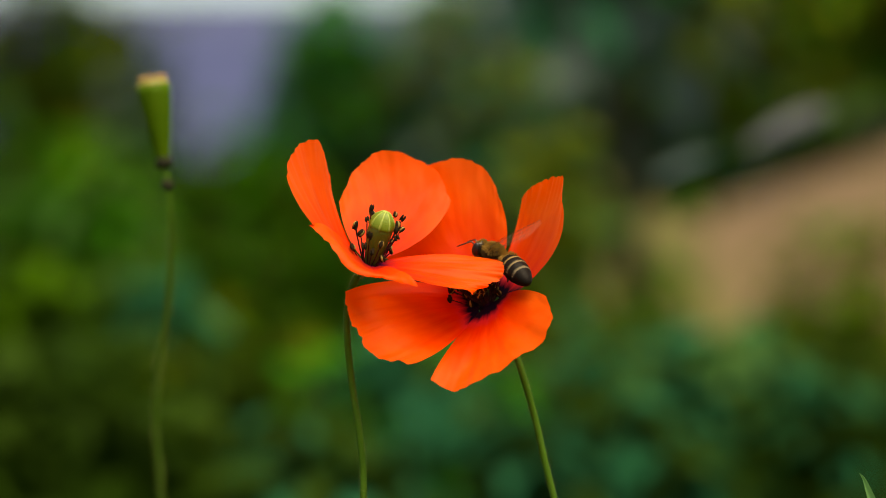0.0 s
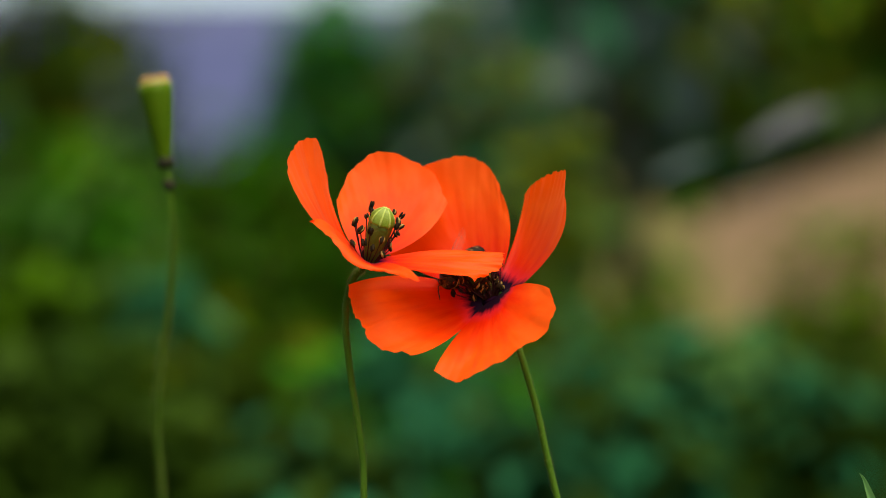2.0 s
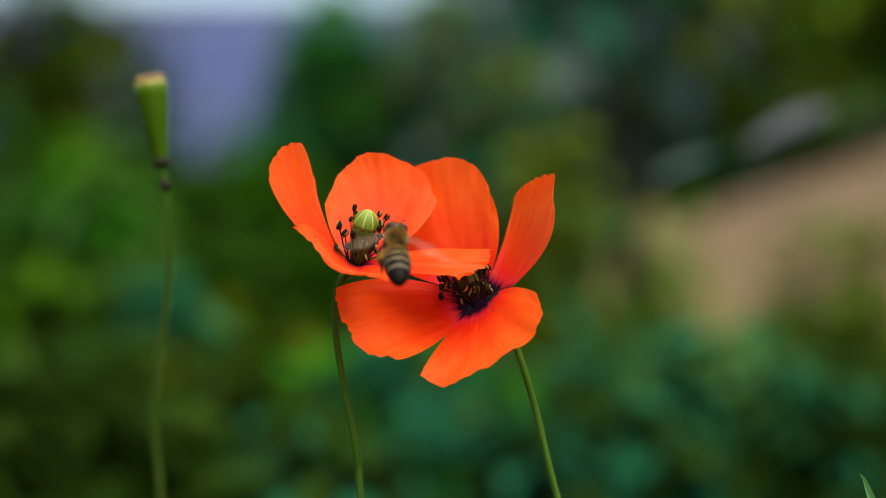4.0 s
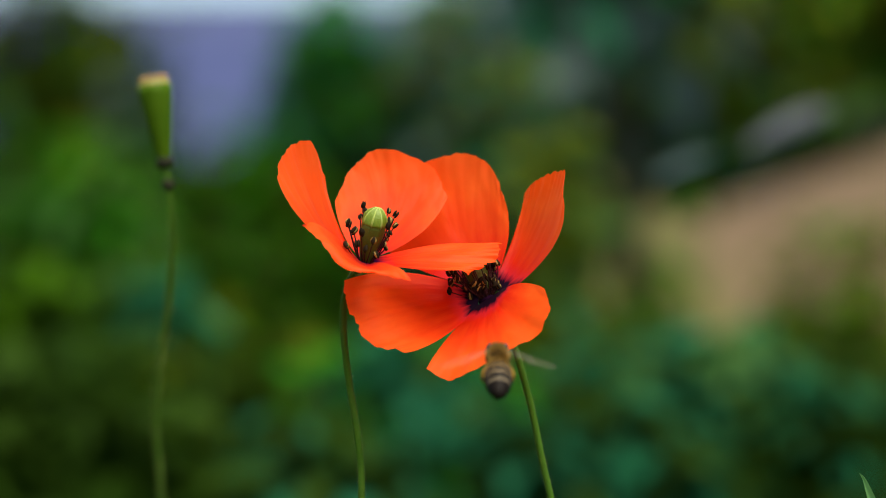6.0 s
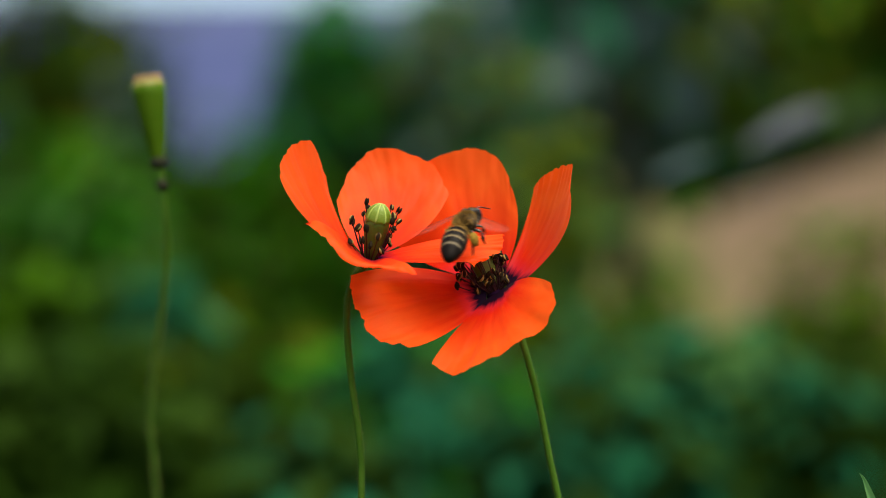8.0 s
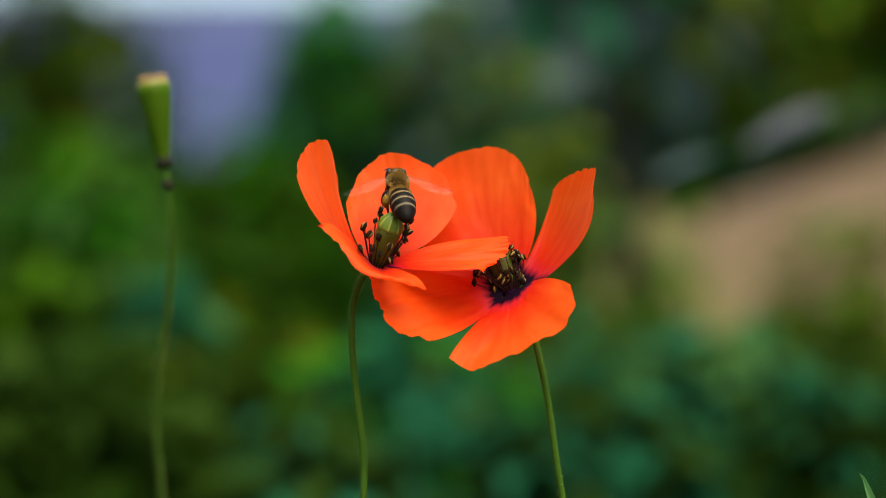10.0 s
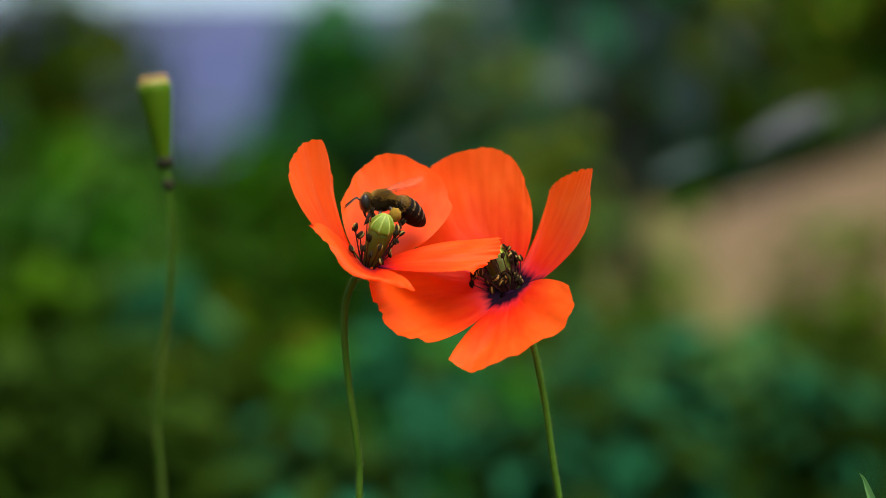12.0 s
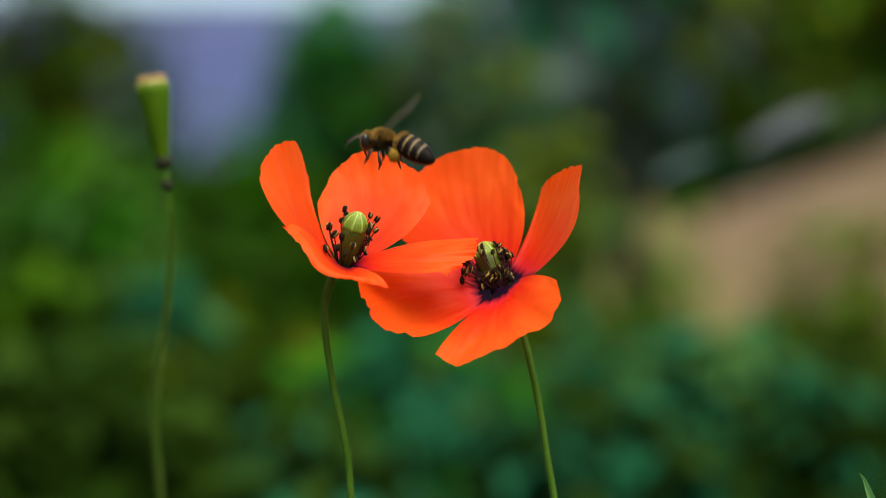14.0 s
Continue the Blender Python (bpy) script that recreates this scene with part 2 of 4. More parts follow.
def hairs(bm, pts, radius, seed, count, length=1.0):
    """Short bristles that stand off a stem."""
    rnd = random.Random(seed)
    for _ in range(count):
        i = rnd.randrange(len(pts) - 1)
        p = pts[i].lerp(pts[i + 1], rnd.random())
        d = (pts[i + 1] - pts[i]).normalized()
        q = rnd.uniform(0, 6.283)
        a = d.orthogonal().normalized()
        out = a * math.cos(q) + d.cross(a) * math.sin(q)
        s = d.cross(out) * 0.036 * MM
        tip = p + out * (radius + rnd.uniform(0.5, 1.0) * length * MM) - d * 0.2 * MM
        foot = p + out * radius * 0.9
        bm.faces.new([bm.verts.new(c) for c in (foot - s, foot + s, tip)])


def between(a0, b0, a, b):
    """The rigid pose that carries a0 to a and turns b0 towards b."""
    turn = (b0 - a0).rotation_difference(b - a).to_matrix().to_4x4()
    return Matrix.Translation(a) @ turn @ Matrix.Translation(-a0)


def table(rows, t):
    """A value between two rows."""
    for r0, r1 in zip(rows, rows[1:]):
        if t <= r1[0]:
            k = max(0.0, (t - r0[0]) / (r1[0] - r0[0]))
            k = k * k * (3 - 2 * k)
            return [x + (y - x) * k for x, y in zip(r0[1:], r1[1:])]
    return list(rows[-1][1:])


# ---- the setting ----
SOIL = noisy("meadow_soil", (0.0126, 0.0234, 0.00502), (0.0293, 0.046, 0.01), 3.0, 0.9, 0.2, 0.6, 0.02)
sm = Mat("sandy_earth", 0.9, 0.15)
svec = sm.coords("Object", (1, 1, 1))
ssep = sm.node("SeparateXYZ")
sm.link(svec, ssep.inputs[0])
sedge = sm.node("Math")
sedge.operation = "MULTIPLY_ADD"
sm.link(sm.noise(svec, 4.0), sedge.inputs[0])
sedge.inputs[1].default_value = 0.5
sm.link(ssep.outputs[0], sedge.inputs[2])
bare = sm.ramp(sm.noise(svec, 2.0), [(0.3, (0.0697, 0.0468, 0.0257)), (0.7, (0.107, 0.0736, 0.0456))])
turf = sm.ramp(sm.noise(svec, 9.0), [(0.3, (0.054, 0.052, 0.014)), (0.7, (0.080, 0.072, 0.025))])
sm.link(sm.mix(sm.ramp(sedge.outputs[0], [(0.90, (0, 0, 0)), (1.0, (1, 1, 1))]), turf, bare), sm.b.inputs["Base Color"])
sm.bump(sm.noise(svec, 25.0), 0.6, 0.02)
SAND = sm.m
# blue-grey haze is put into the base colours of hill and ridge
HILL = noisy("haze_tinted_hill", (0.029, 0.038, 0.096), (0.044, 0.055, 0.128), 0.03, 0.9, 0.1, 0.5, 0.5)
RIDGE = noisy("haze_tinted_ridge", (0.037, 0.047, 0.108), (0.053, 0.064, 0.134), 0.02, 0.9, 0.1, 0.5, 0.5)
BARK = noisy("sapling_bark", (0.032, 0.027, 0.013), (0.060, 0.049, 0.024), 40, 0.85, 0.2, 0.7, 0.004)
LEAF_YELLOW = foliage("yellow_green_leaf", (0.030, 0.090, 0.0012), (0.064, 0.160, 0.0024))
LEAF_MID = foliage("mid_green_leaf", (0.018, 0.128, 0.005), (0.045, 0.235, 0.013))
LEAF_TEAL = foliage("blue_green_leaf", (0.01, 0.0921, 0.0377), (0.0293, 0.176, 0.0879))
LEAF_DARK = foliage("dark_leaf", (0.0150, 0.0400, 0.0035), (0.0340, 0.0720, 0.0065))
LEAF_OLIVE = foliage("olive_leaf", (0.070, 0.102, 0.0045), (0.135, 0.168, 0.0115))
LEAF_GREY = foliage("grey_green_leaf", (0.052, 0.138, 0.030), (0.098, 0.212, 0.058))
# bluish-grey base paints the sky's reflection onto a glossy leaf
LEAF_SKY_SHEEN = foliage("sky_sheen_leaf", (0.046, 0.053, 0.074), (0.066, 0.074, 0.098), 0.4, 0.3)
LEAF_TIP = foliage("fresh_leaf_tip", (0.11, 0.26, 0.075), (0.16, 0.34, 0.12), 0.5, 0.2)
LEAF_SAGE = foliage("sage_leaf", (0.0402, 0.0753, 0.077), (0.0712, 0.113, 0.113), 0.5, 0.3)


def ground():
    bm = bmesh.new()
    n = 60
    xs = [math.copysign(abs(k / 30) ** 3.2 * 900, k) for k in range(-30, 31)]
    grid = [[bm.verts.new((x, y, 0.02 * noise.noise((x * 0.7, y * 0.7, 0)) if abs(x) < 30 and abs(y) < 30 else 0)) for x in xs] for y in xs]
    for i in range(n):
        for j in range(n):
            bm.faces.new((grid[i][j], grid[i][j + 1], grid[i + 1][j + 1], grid[i + 1][j]))
    return tagged(part("ground", bm, SOIL, None), "dark damp meadow soil under weeds", "ground", kind="structure")


def bank():
    """A bank of bare sandy earth that rises to one side behind the weeds."""
    bm = bmesh.new()
    nx, ny = 40, 14
    grid = []
    for i in range(ny + 1):
        row = []
        for j in range(nx + 1):
            x, y = -0.1 + j / nx * 5.2, 4.6 + i / ny * 2.6
            up = math.sin(min(i / ny, 1) * math.pi / 2)
            knoll = 0.66 - 0.8 * max(0.0, x - 0.5)
            top = max(0.49 + 0.32 * (x - 0.6), knoll) + 0.03 * noise.noise((x * 5, 0, 8))
            z = up * min(top, 1.5) * min(1, max(0, (x + 0.05) / 0.3)) + 0.03 * noise.noise((x * 2, y * 2, 3)) - 0.03
            row.append(bm.verts.new((x, y, z)))
        grid.append(row)
    for i in range(ny):
        for j in range(nx):
            bm.faces.new((grid[i][j], grid[i][j + 1], grid[i + 1][j + 1], grid[i + 1][j]))
    low = [bm.verts.new((v.co.x, v.co.y + 3.5, -0.1)) for v in grid[ny]]
    for k in range(nx):
        bm.faces.new((grid[ny][k], grid[ny][k + 1], low[k + 1], low[k]))
    return tagged(part("earth_bank", bm, SAND, None), "bare sandy brown earth bank rising behind the weeds", "bank", kind="structure")


def hill(name, label, material, far, high, rough):
    """A long wooded ridge across the distance."""
    bm = bmesh.new()
    n = 60
    a, b, c = [], [], []
    for k in range(n + 1):
        x = (k / n - 0.5) * 3 * far
        h = high * (1 + rough * noise.noise((x * 2.4 / far, 0, 5)) + 0.6 * rough * noise.noise((x * 22 / far, 0, 2)))
        a.append(bm.verts.new((x, far * 0.82, -1)))
        b.append(bm.verts.new((x, far, h)))
        c.append(bm.verts.new((x, far * 1.4, -1)))
    for k in range(n):
        bm.faces.new((a[k], a[k + 1], b[k + 1], b[k]))
        bm.faces.new((b[k], b[k + 1], c[k + 1], c[k]))
    return tagged(part(name, bm, material, None), label, "hill", kind="structure")


def leaf_faces(bm, m, length, width, fold=0.25, droop=0.25):
    """One pointed leaf of six faces, folded along its midrib."""
    spine = [(0, 0), (0.3, 0.02), (0.65, -0.05), (1, -droop)]
    half = [0.04, 0.5, 0.42, 0.0]
    mid = [bm.verts.new(m @ Vector((x * length, 0, z * length))) for x, z in spine]
    for sgn in (-1, 1):
        out = [bm.verts.new(m @ Vector((x * length, sgn * h * width, (z * length + fold * h * width)))) for (x, z), h in zip(spine[:3], half[:3])]
        for i in range(2):
            q = (mid[i], mid[i + 1], out[i + 1], out[i])
            bm.faces.new(q if sgn < 0 else q[::-1])
        q = (mid[2], mid[3], out[2])
        bm.faces.new(q if sgn < 0 else q[::-1])


def bush(name, label, foot, centre, radii, count, leaf, materials, seed, category="shrub", stems=5):
    """A shrub or weed: bare stems from the foot into a crown of single leaves."""
    rnd = random.Random(seed)
    root = tagged(new(name), label, category, kind="")
    root.location = foot
    c0 = Vector(centre) - Vector(foot)
    bm = bmesh.new()
    for k in range(stems):
        d = Vector((rnd.uniform(-1, 1) * radii[0], rnd.uniform(-1, 1) * radii[1], rnd.uniform(-0.2, 0.6) * radii[2])) * 0.6
        top = c0 + d
        mid = top * 0.5 + Vector((rnd.uniform(-1, 1), rnd.uniform(-1, 1), 0)) * 0.06 * radii[0]
        r = 0.012 * min(radii[0], 0.5) + 0.0015
        tube(bm, smooth_path([(0, 0, -0.02), mid, top], 4), [r * (1 - 0.08 * i) for i in range(9)], 6)
    part("stem", bm, STEM if radii[0] < 0.25 else BARK, root)
    clumps = []
    for k in range(max(6, count // 45)):
        q = Vector((rnd.gauss(0, 1), rnd.gauss(0, 1), rnd.gauss(0, 1))).normalized() * rnd.uniform(0.35, 1.0) ** 0.6
        clumps.append((c0 + Vector((q.x * radii[0], q.y * radii[1], q.z * radii[2])), rnd.uniform(0.18, 0.38)))
    for k, mat in enumerate(materials):
        bm = bmesh.new()
        for _ in range(count // len(materials)):
            c, s = rnd.choice(clumps)
            p = c + Vector((rnd.gauss(0, 1) * radii[0], rnd.gauss(0, 1) * radii[1], rnd.gauss(0, 1) * radii[2])) * s * 0.6
            if p.z + foot[2] < 0.01:
                continue
            l = leaf * rnd.uniform(0.6, 1.3)
            m = Matrix.Translation(p) @ Euler((rnd.gauss(0, 0.5), rnd.gauss(0.2, 0.5), rnd.uniform(0, 6.283))).to_matrix().to_4x4()
            leaf_faces(bm, m, l, l * rnd.uniform(0.35, 0.6))
        part("crown" if category != "weed" else "leaves", bm, mat, root)
    return root


def grass():
    """Blades too many to count over the ground behind the flowers."""
    rnd = random.Random(90)
    bm = bmesh.new()
    for _ in range(12000):
        y = -1.5 + 9.0 * rnd.random() ** 1.1
        x = rnd.uniform(-1, 1) * (1.4 + 0.25 * y)
        h, q, w2 = rnd.uniform(0.06, 0.2 if y > 0.6 else 0.14), rnd.uniform(0, 6.283), rnd.uniform(0.0015, 0.003)
        lean = Vector((math.cos(q), math.sin(q), 0)) * h * rnd.uniform(0.15, 0.6)
        side = Vector((-math.sin(q), math.cos(q), 0)) * w2
        p = Vector((x, y, -0.02))
        a, b, c, d = (bm.verts.new(v) for v in (p - side, p + side, p + side * 0.7 + lean * 0.35 + Vector((0, 0, h * 0.6)), p - side * 0.7 + lean * 0.35 + Vector((0, 0, h * 0.6))))
        e = bm.verts.new(p + lean + Vector((0, 0, h)))
        bm.faces.new((a, b, c, d))
        bm.faces.new((d, c, e))
    return tagged(part("grass", bm, LEAF_MID, None), "low green meadow grass between the weeds", "grass", kind="stuff")


ground()
bank()
# the paler ridge is added so that painted haze fades into the sky
hill("backdrop_hill", "distant wooded hill with blue-grey haze painted into its colour", HILL, 185, 16.4, 0.08)
hill("backdrop_ridge", "paler ridge added behind the hill, haze painted into its colour", RIDGE, 400, 40.4, 0.03)
grass()


def place(a, b, d):
    """A point d metres from the eye, a and b metres aside and above at one metre's distance."""
    return Vector((a * d, d - 0.43, 0.40 + b * d))


def backdrop_bush(name, label, a, top, d, wide, tall, count, leaf, mats, seed, category="shrub", deep=None):
    c = place(a, top, d)
    half = wide * d / 2
    c.z -= tall * d / 2
    return bush(name, label, (c.x, c.y, 0.0), c, (half, deep or half * 0.8, tall * d / 2), count, leaf, mats, seed, category)


backdrop_bush("shrub", "dense green shrub with small leaves", -0.013, 0.087, 5.20, 0.065, 0.144, 3000, 0.065, (LEAF_MID, LEAF_TEAL, LEAF_TEAL), 951, "shrub")
backdrop_bush("shrub", "muted grey-green shrub", 0.024, 0.088, 6.00, 0.056, 0.126, 2400, 0.075, (LEAF_SAGE, LEAF_TEAL, LEAF_DARK), 1180, "shrub")
backdrop_bush("weed", "clump of dark green weeds", 0.134, -0.031, 2.10, 0.085, 0.090, 1100, 0.040, (LEAF_DARK, LEAF_DARK, LEAF_OLIVE,), 1513, "weed")
backdrop_bush("shrub", "olive-green leafy shrub on the bank", 0.145, 0.124, 8.40, 0.144, 0.090, 6500, 0.110, (LEAF_OLIVE, LEAF_GREY, LEAF_SAGE), 1762, "shrub")
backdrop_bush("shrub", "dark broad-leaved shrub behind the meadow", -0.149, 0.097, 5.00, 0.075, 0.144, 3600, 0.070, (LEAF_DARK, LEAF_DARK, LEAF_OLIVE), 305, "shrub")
backdrop_bush("shrub", "bright green leafy shrub", -0.148, 0.040, 3.00, 0.067, 0.094, 2500, 0.050, (LEAF_MID, LEAF_YELLOW, LEAF_GREY), 285, "shrub")
backdrop_bush("shrub", "green leafy shrub below a gap of sky", -0.089, 0.034, 4.20, 0.103, 0.108, 3400, 0.060, (LEAF_YELLOW, LEAF_DARK, LEAF_DARK, LEAF_MID), 586, "shrub")
backdrop_bush("shrub", "tall green shrub with dense leaves", -0.040, 0.085, 4.80, 0.067, 0.157, 4200, 0.065, (LEAF_MID, LEAF_TEAL, LEAF_DARK,), 826, "shrub")
backdrop_bush("shrub", "tall blue-green shrub with dense leaves", 0.009, 0.094, 4.60, 0.058, 0.157, 2000, 0.065, (LEAF_TEAL, LEAF_SAGE, LEAF_OLIVE), 1048, "shrub")
backdrop_bush("shrub", "dark green shrub with dense leaves", 0.073, 0.135, 8.40, 0.099, 0.144, 4600, 0.100, (LEAF_SAGE, LEAF_TEAL, LEAF_DARK), 1432, "shrub")
backdrop_bush("shrub", "sparse dark shrub before the hill", -0.121, 0.070, 4.60, 0.025, 0.072, 200, 0.055, (LEAF_DARK, LEAF_SAGE,), 470, "shrub")
backdrop_bush("shrub", "small blue-green shrub before the hill", -0.070, 0.045, 4.50, 0.025, 0.072, 800, 0.055, (LEAF_TEAL, LEAF_MID,), 710, "shrub")
backdrop_bush("shrub", "sparse dark leafy shrub before the bank", 0.102, 0.046, 3.00, 0.022, 0.022, 80, 0.045, (LEAF_DARK, LEAF_TEAL,), 1205, "shrub")
backdrop_bush("shrub", "light olive shrub beside the young tree", 0.046, 0.034, 2.60, 0.030, 0.060, 800, 0.045, (LEAF_OLIVE, LEAF_GREY, LEAF_OLIVE), 1022, "shrub")
backdrop_bush("weed", "thin olive weeds before the bank", 0.088, -0.006, 2.60, 0.020, 0.040, 120, 0.036, (LEAF_OLIVE, LEAF_YELLOW, LEAF_GREY), 1190, "weed")
backdrop_bush("weed", "clump of blue-green weeds", -0.163, -0.011, 1.60, 0.094, 0.094, 1100, 0.030, (LEAF_DARK, LEAF_YELLOW, LEAF_DARK), 178, "weed")
backdrop_bush("weed", "clump of yellow-green weeds", -0.082, -0.018, 1.90, 0.112, 0.103, 1100, 0.035, (LEAF_DARK, LEAF_YELLOW, LEAF_OLIVE, LEAF_DARK), 547, "weed")
backdrop_bush("weed", "clump of blue-green weeds", -0.005, -0.040, 1.50, 0.108, 0.085, 900, 0.030, (LEAF_TEAL, LEAF_DARK, LEAF_MID,), 875, "weed")
backdrop_bush("weed", "clump of yellow-green weeds", 0.053, -0.027, 2.30, 0.081, 0.094, 1300, 0.035, (LEAF_OLIVE, LEAF_YELLOW, LEAF_DARK,), 1179, "weed")
backdrop_bush("weed", "clump of blue-green weeds", 0.101, -0.029, 1.80, 0.094, 0.094, 1000, 0.035, (LEAF_DARK, LEAF_TEAL, LEAF_DARK,), 1354, "weed")
backdrop_bush("weed", "clump of yellow-green weeds", 0.161, 0.005, 2.80, 0.074, 0.121, 1300, 0.040, (LEAF_YELLOW, LEAF_OLIVE,), 1664, "weed")
backdrop_bush("weed", "low blue-green weed with broad leaves", -0.117, -0.014, 1.75, 0.030, 0.026, 60, 0.040, (LEAF_TEAL,), 2215, "weed")
backdrop_bush("weed", "low blue-green weed with broad leaves", 0.104, -0.034, 1.60, 0.050, 0.022, 110, 0.040, (LEAF_TEAL, LEAF_TEAL, LEAF_GREY), 2216, "weed")
backdrop_bush("weed", "low blue-green weed with broad leaves", -0.016, -0.036, 1.45, 0.028, 0.022, 45, 0.040, (LEAF_TEAL,), 2217, "weed")
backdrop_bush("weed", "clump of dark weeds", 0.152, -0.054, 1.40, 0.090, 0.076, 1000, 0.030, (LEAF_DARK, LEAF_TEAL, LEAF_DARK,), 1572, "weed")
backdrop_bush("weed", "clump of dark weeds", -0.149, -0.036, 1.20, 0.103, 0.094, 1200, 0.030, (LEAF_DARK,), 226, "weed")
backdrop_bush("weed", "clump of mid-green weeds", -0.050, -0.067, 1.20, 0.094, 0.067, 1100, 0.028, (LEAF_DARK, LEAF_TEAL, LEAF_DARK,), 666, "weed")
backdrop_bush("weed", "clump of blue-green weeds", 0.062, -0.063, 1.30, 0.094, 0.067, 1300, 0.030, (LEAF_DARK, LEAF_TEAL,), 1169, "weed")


# ---- the small tree behind ----
def sapling():
    root = tagged(new("young_tree"), "slender young tree with a brown trunk and olive-green leaves", "tree")
    x, y = 0.072 * 3.3, 2.87
    root.location = (x, y, 0)
    bm = bmesh.new()
    pts = smooth_path([(0, 0, -0.03), (0.01, 0, 0.3), (0.0, 0.02, 0.6), (0.02, 0.0, 0.9), (0.0, 0.03, 1.15)], 5)
    tube(bm, pts, [0.030 - 0.0011 * i for i in range(len(pts))], 12)
    part("trunk", bm, BARK, root, "brown bark")
    rnd = random.Random(41)
    bm = bmesh.new()
    ends = []
    for k in range(16):
        s = Vector((0.005, 0.01, rnd.uniform(0.68, 0.95)))
        q = rnd.uniform(0, 6.283)
        e = s + Vector((math.cos(q) * (1.0 if math.cos(q) > 0 else 0.45), math.sin(q), rnd.uniform(-0.1, 0.25))) * rnd.uniform(0.3, 0.6)
        tube(bm, smooth_path([s, s.lerp(e, 0.5) + Vector((0, 0, 0.05)), e], 3), [0.009, 0.008, 0.007, 0.006, 0.005, 0.004, 0.003], 6)
        ends.append((s, e))
    part("limb", bm, BARK, root)
    for k in range(26):
        st = Vector((0.005, 0.01, rnd.uniform(0.66, 0.95)))
        e = Vector((rnd.uniform(0.1, 0.75), rnd.uniform(-0.15, 0.3), rnd.uniform(0.66, 0.88)))
        ends.append((st, e))
        bm = bmesh.new()
        tube(bm, smooth_path([st, st.lerp(e, 0.5) + Vector((0, 0, 0.06)), e], 3), [0.007, 0.006, 0.006, 0.005, 0.004, 0.003, 0.002], 6)
        part("limb", bm, BARK, root)
    for mat, count in ((LEAF_OLIVE, 2600), (LEAF_DARK, 450), (LEAF_MID, 500), (LEAF_SAGE, 1500), (LEAF_TEAL, 450)):
        bm = bmesh.new()
        for _ in range(count):
            st, e = rnd.choice(ends)
            p = st.lerp(e, rnd.uniform(0.25, 1.1)) + Vector((rnd.gauss(0, 0.08), rnd.gauss(0, 0.09), rnd.gauss(0.01, 0.045)))
            m = Matrix.Translation(p) @ Euler((rnd.gauss(0, 0.5), rnd.gauss(0.3, 0.5), rnd.uniform(0, 6.283))).to_matrix().to_4x4()
            if (p.x < 0.14 + rnd.gauss(0, 0.16)) == (mat in (LEAF_SAGE, LEAF_TEAL)):
                leaf_faces(bm, m, rnd.uniform(0.05, 0.09), rnd.uniform(0.025, 0.045))
        part("crown", bm, mat, root)
    return root


sapling()


# ---- an arching cane with broad leaves ----
def broad_leaf(m, length, width, fold=0.18, droop=0.12):
    bm = bmesh.new()
    rows = []
    for i in range(13):
        u = i / 12
        hw = width / 2 * math.sin(math.pi * u ** 0.85) ** 0.8 * (1 + 0.08 * (i % 2)) + 0.0004
        rows.append([bm.verts.new(m @ Vector((u * length, k * hw, fold * abs(k) * hw - droop * length * u * u))) for k in (-1, -0.5, 0, 0.5, 1)])
    for r0, r1 in zip(rows, rows[1:]):
        for k in range(4):
            bm.faces.new((r0[k], r0[k + 1], r1[k + 1], r1[k]))
    return bm


def cane():
    root = tagged(new("arching_cane"), "arching green cane with a few broad drooping leaves", "plant")
    far = 1.12
    foot = place(0.215, 0, far)
    root.location = (foot.x, foot.y, 0)
    base = Vector((foot.x, foot.y, 0))
    way = [(0, 0, -0.01)] + [place(a, b, far) - base for a, b in ((0.21, 0.01), (0.195, 0.055), (0.166, 0.060), (0.130, 0.048), (0.100, 0.034))]
    bm = bmesh.new()
    path = smooth_path(way, 5)
    tube(bm, path, [0.0012 - 0.00003 * i for i in range(len(path))], 8)
    part("stem", bm, STEM, root)
    # the topmost leaf carries the painted sky sheen
    for a, b, a2, b2, width, mat, roll in ((0.156, 0.057, 0.120, 0.044, 0.0118, LEAF_SKY_SHEEN, 58), (0.166, 0.050, 0.114, 0.034, 0.0118, LEAF_DARK, 75),
                                           (0.108, 0.038, 0.084, 0.031, 0.0076, LEAF_SAGE, 66), (0.106, 0.026, 0.090, 0.013, 0.014, LEAF_DARK, 70)):
        p, q = place(a, b, far) - base, place(a2, b2, far - 0.015) - base
        x = (q - p).normalized()
        z = Vector((0, -math.cos(radians(roll)), math.sin(radians(roll))))
        z = (z - x * z.dot(x)).normalized()
        m = Matrix.Translation(p) @ Matrix((x, z.cross(x), z)).transposed().to_4x4()
        part("leaf", broad_leaf(m, (q - p).length, width), mat, root)
    return root


cane()


# ---- poppies ----
def poppy_head(root, petals, dark, foot, top, radius, seed, stamen):
    bm = bmesh.new()
    blob(bm, (0, 0, 0), (1.6 * MM, 1.6 * MM, 0.8 * MM), along(Vector(foot) * MM, Vector(top) * MM), 14, 10)
    head = part("receptacle", bm, BLOTCH if dark else STEM, root, "small receptacle that holds the petals")
    sheets = []
    for k, (shape, put) in enumerate(petals):
        sheets.append(part("petal", petal_mesh(shape, seed + k, **put), PETAL_DARK if dark else PETAL, head, "thin crinkled orange-red petal"))
    pistil(head, foot, top, radius)
    stamens(head, foot, top, **stamen)
    if dark:
        # short inner stamens crowd the black centre
        stamens(head, foot, top, count=40, spread=(1.7, 3.1), seed=seed + 9, rise=(0.12, 0.42), lean=(-0.4, -0.5, 0.0))
    return head, sheets


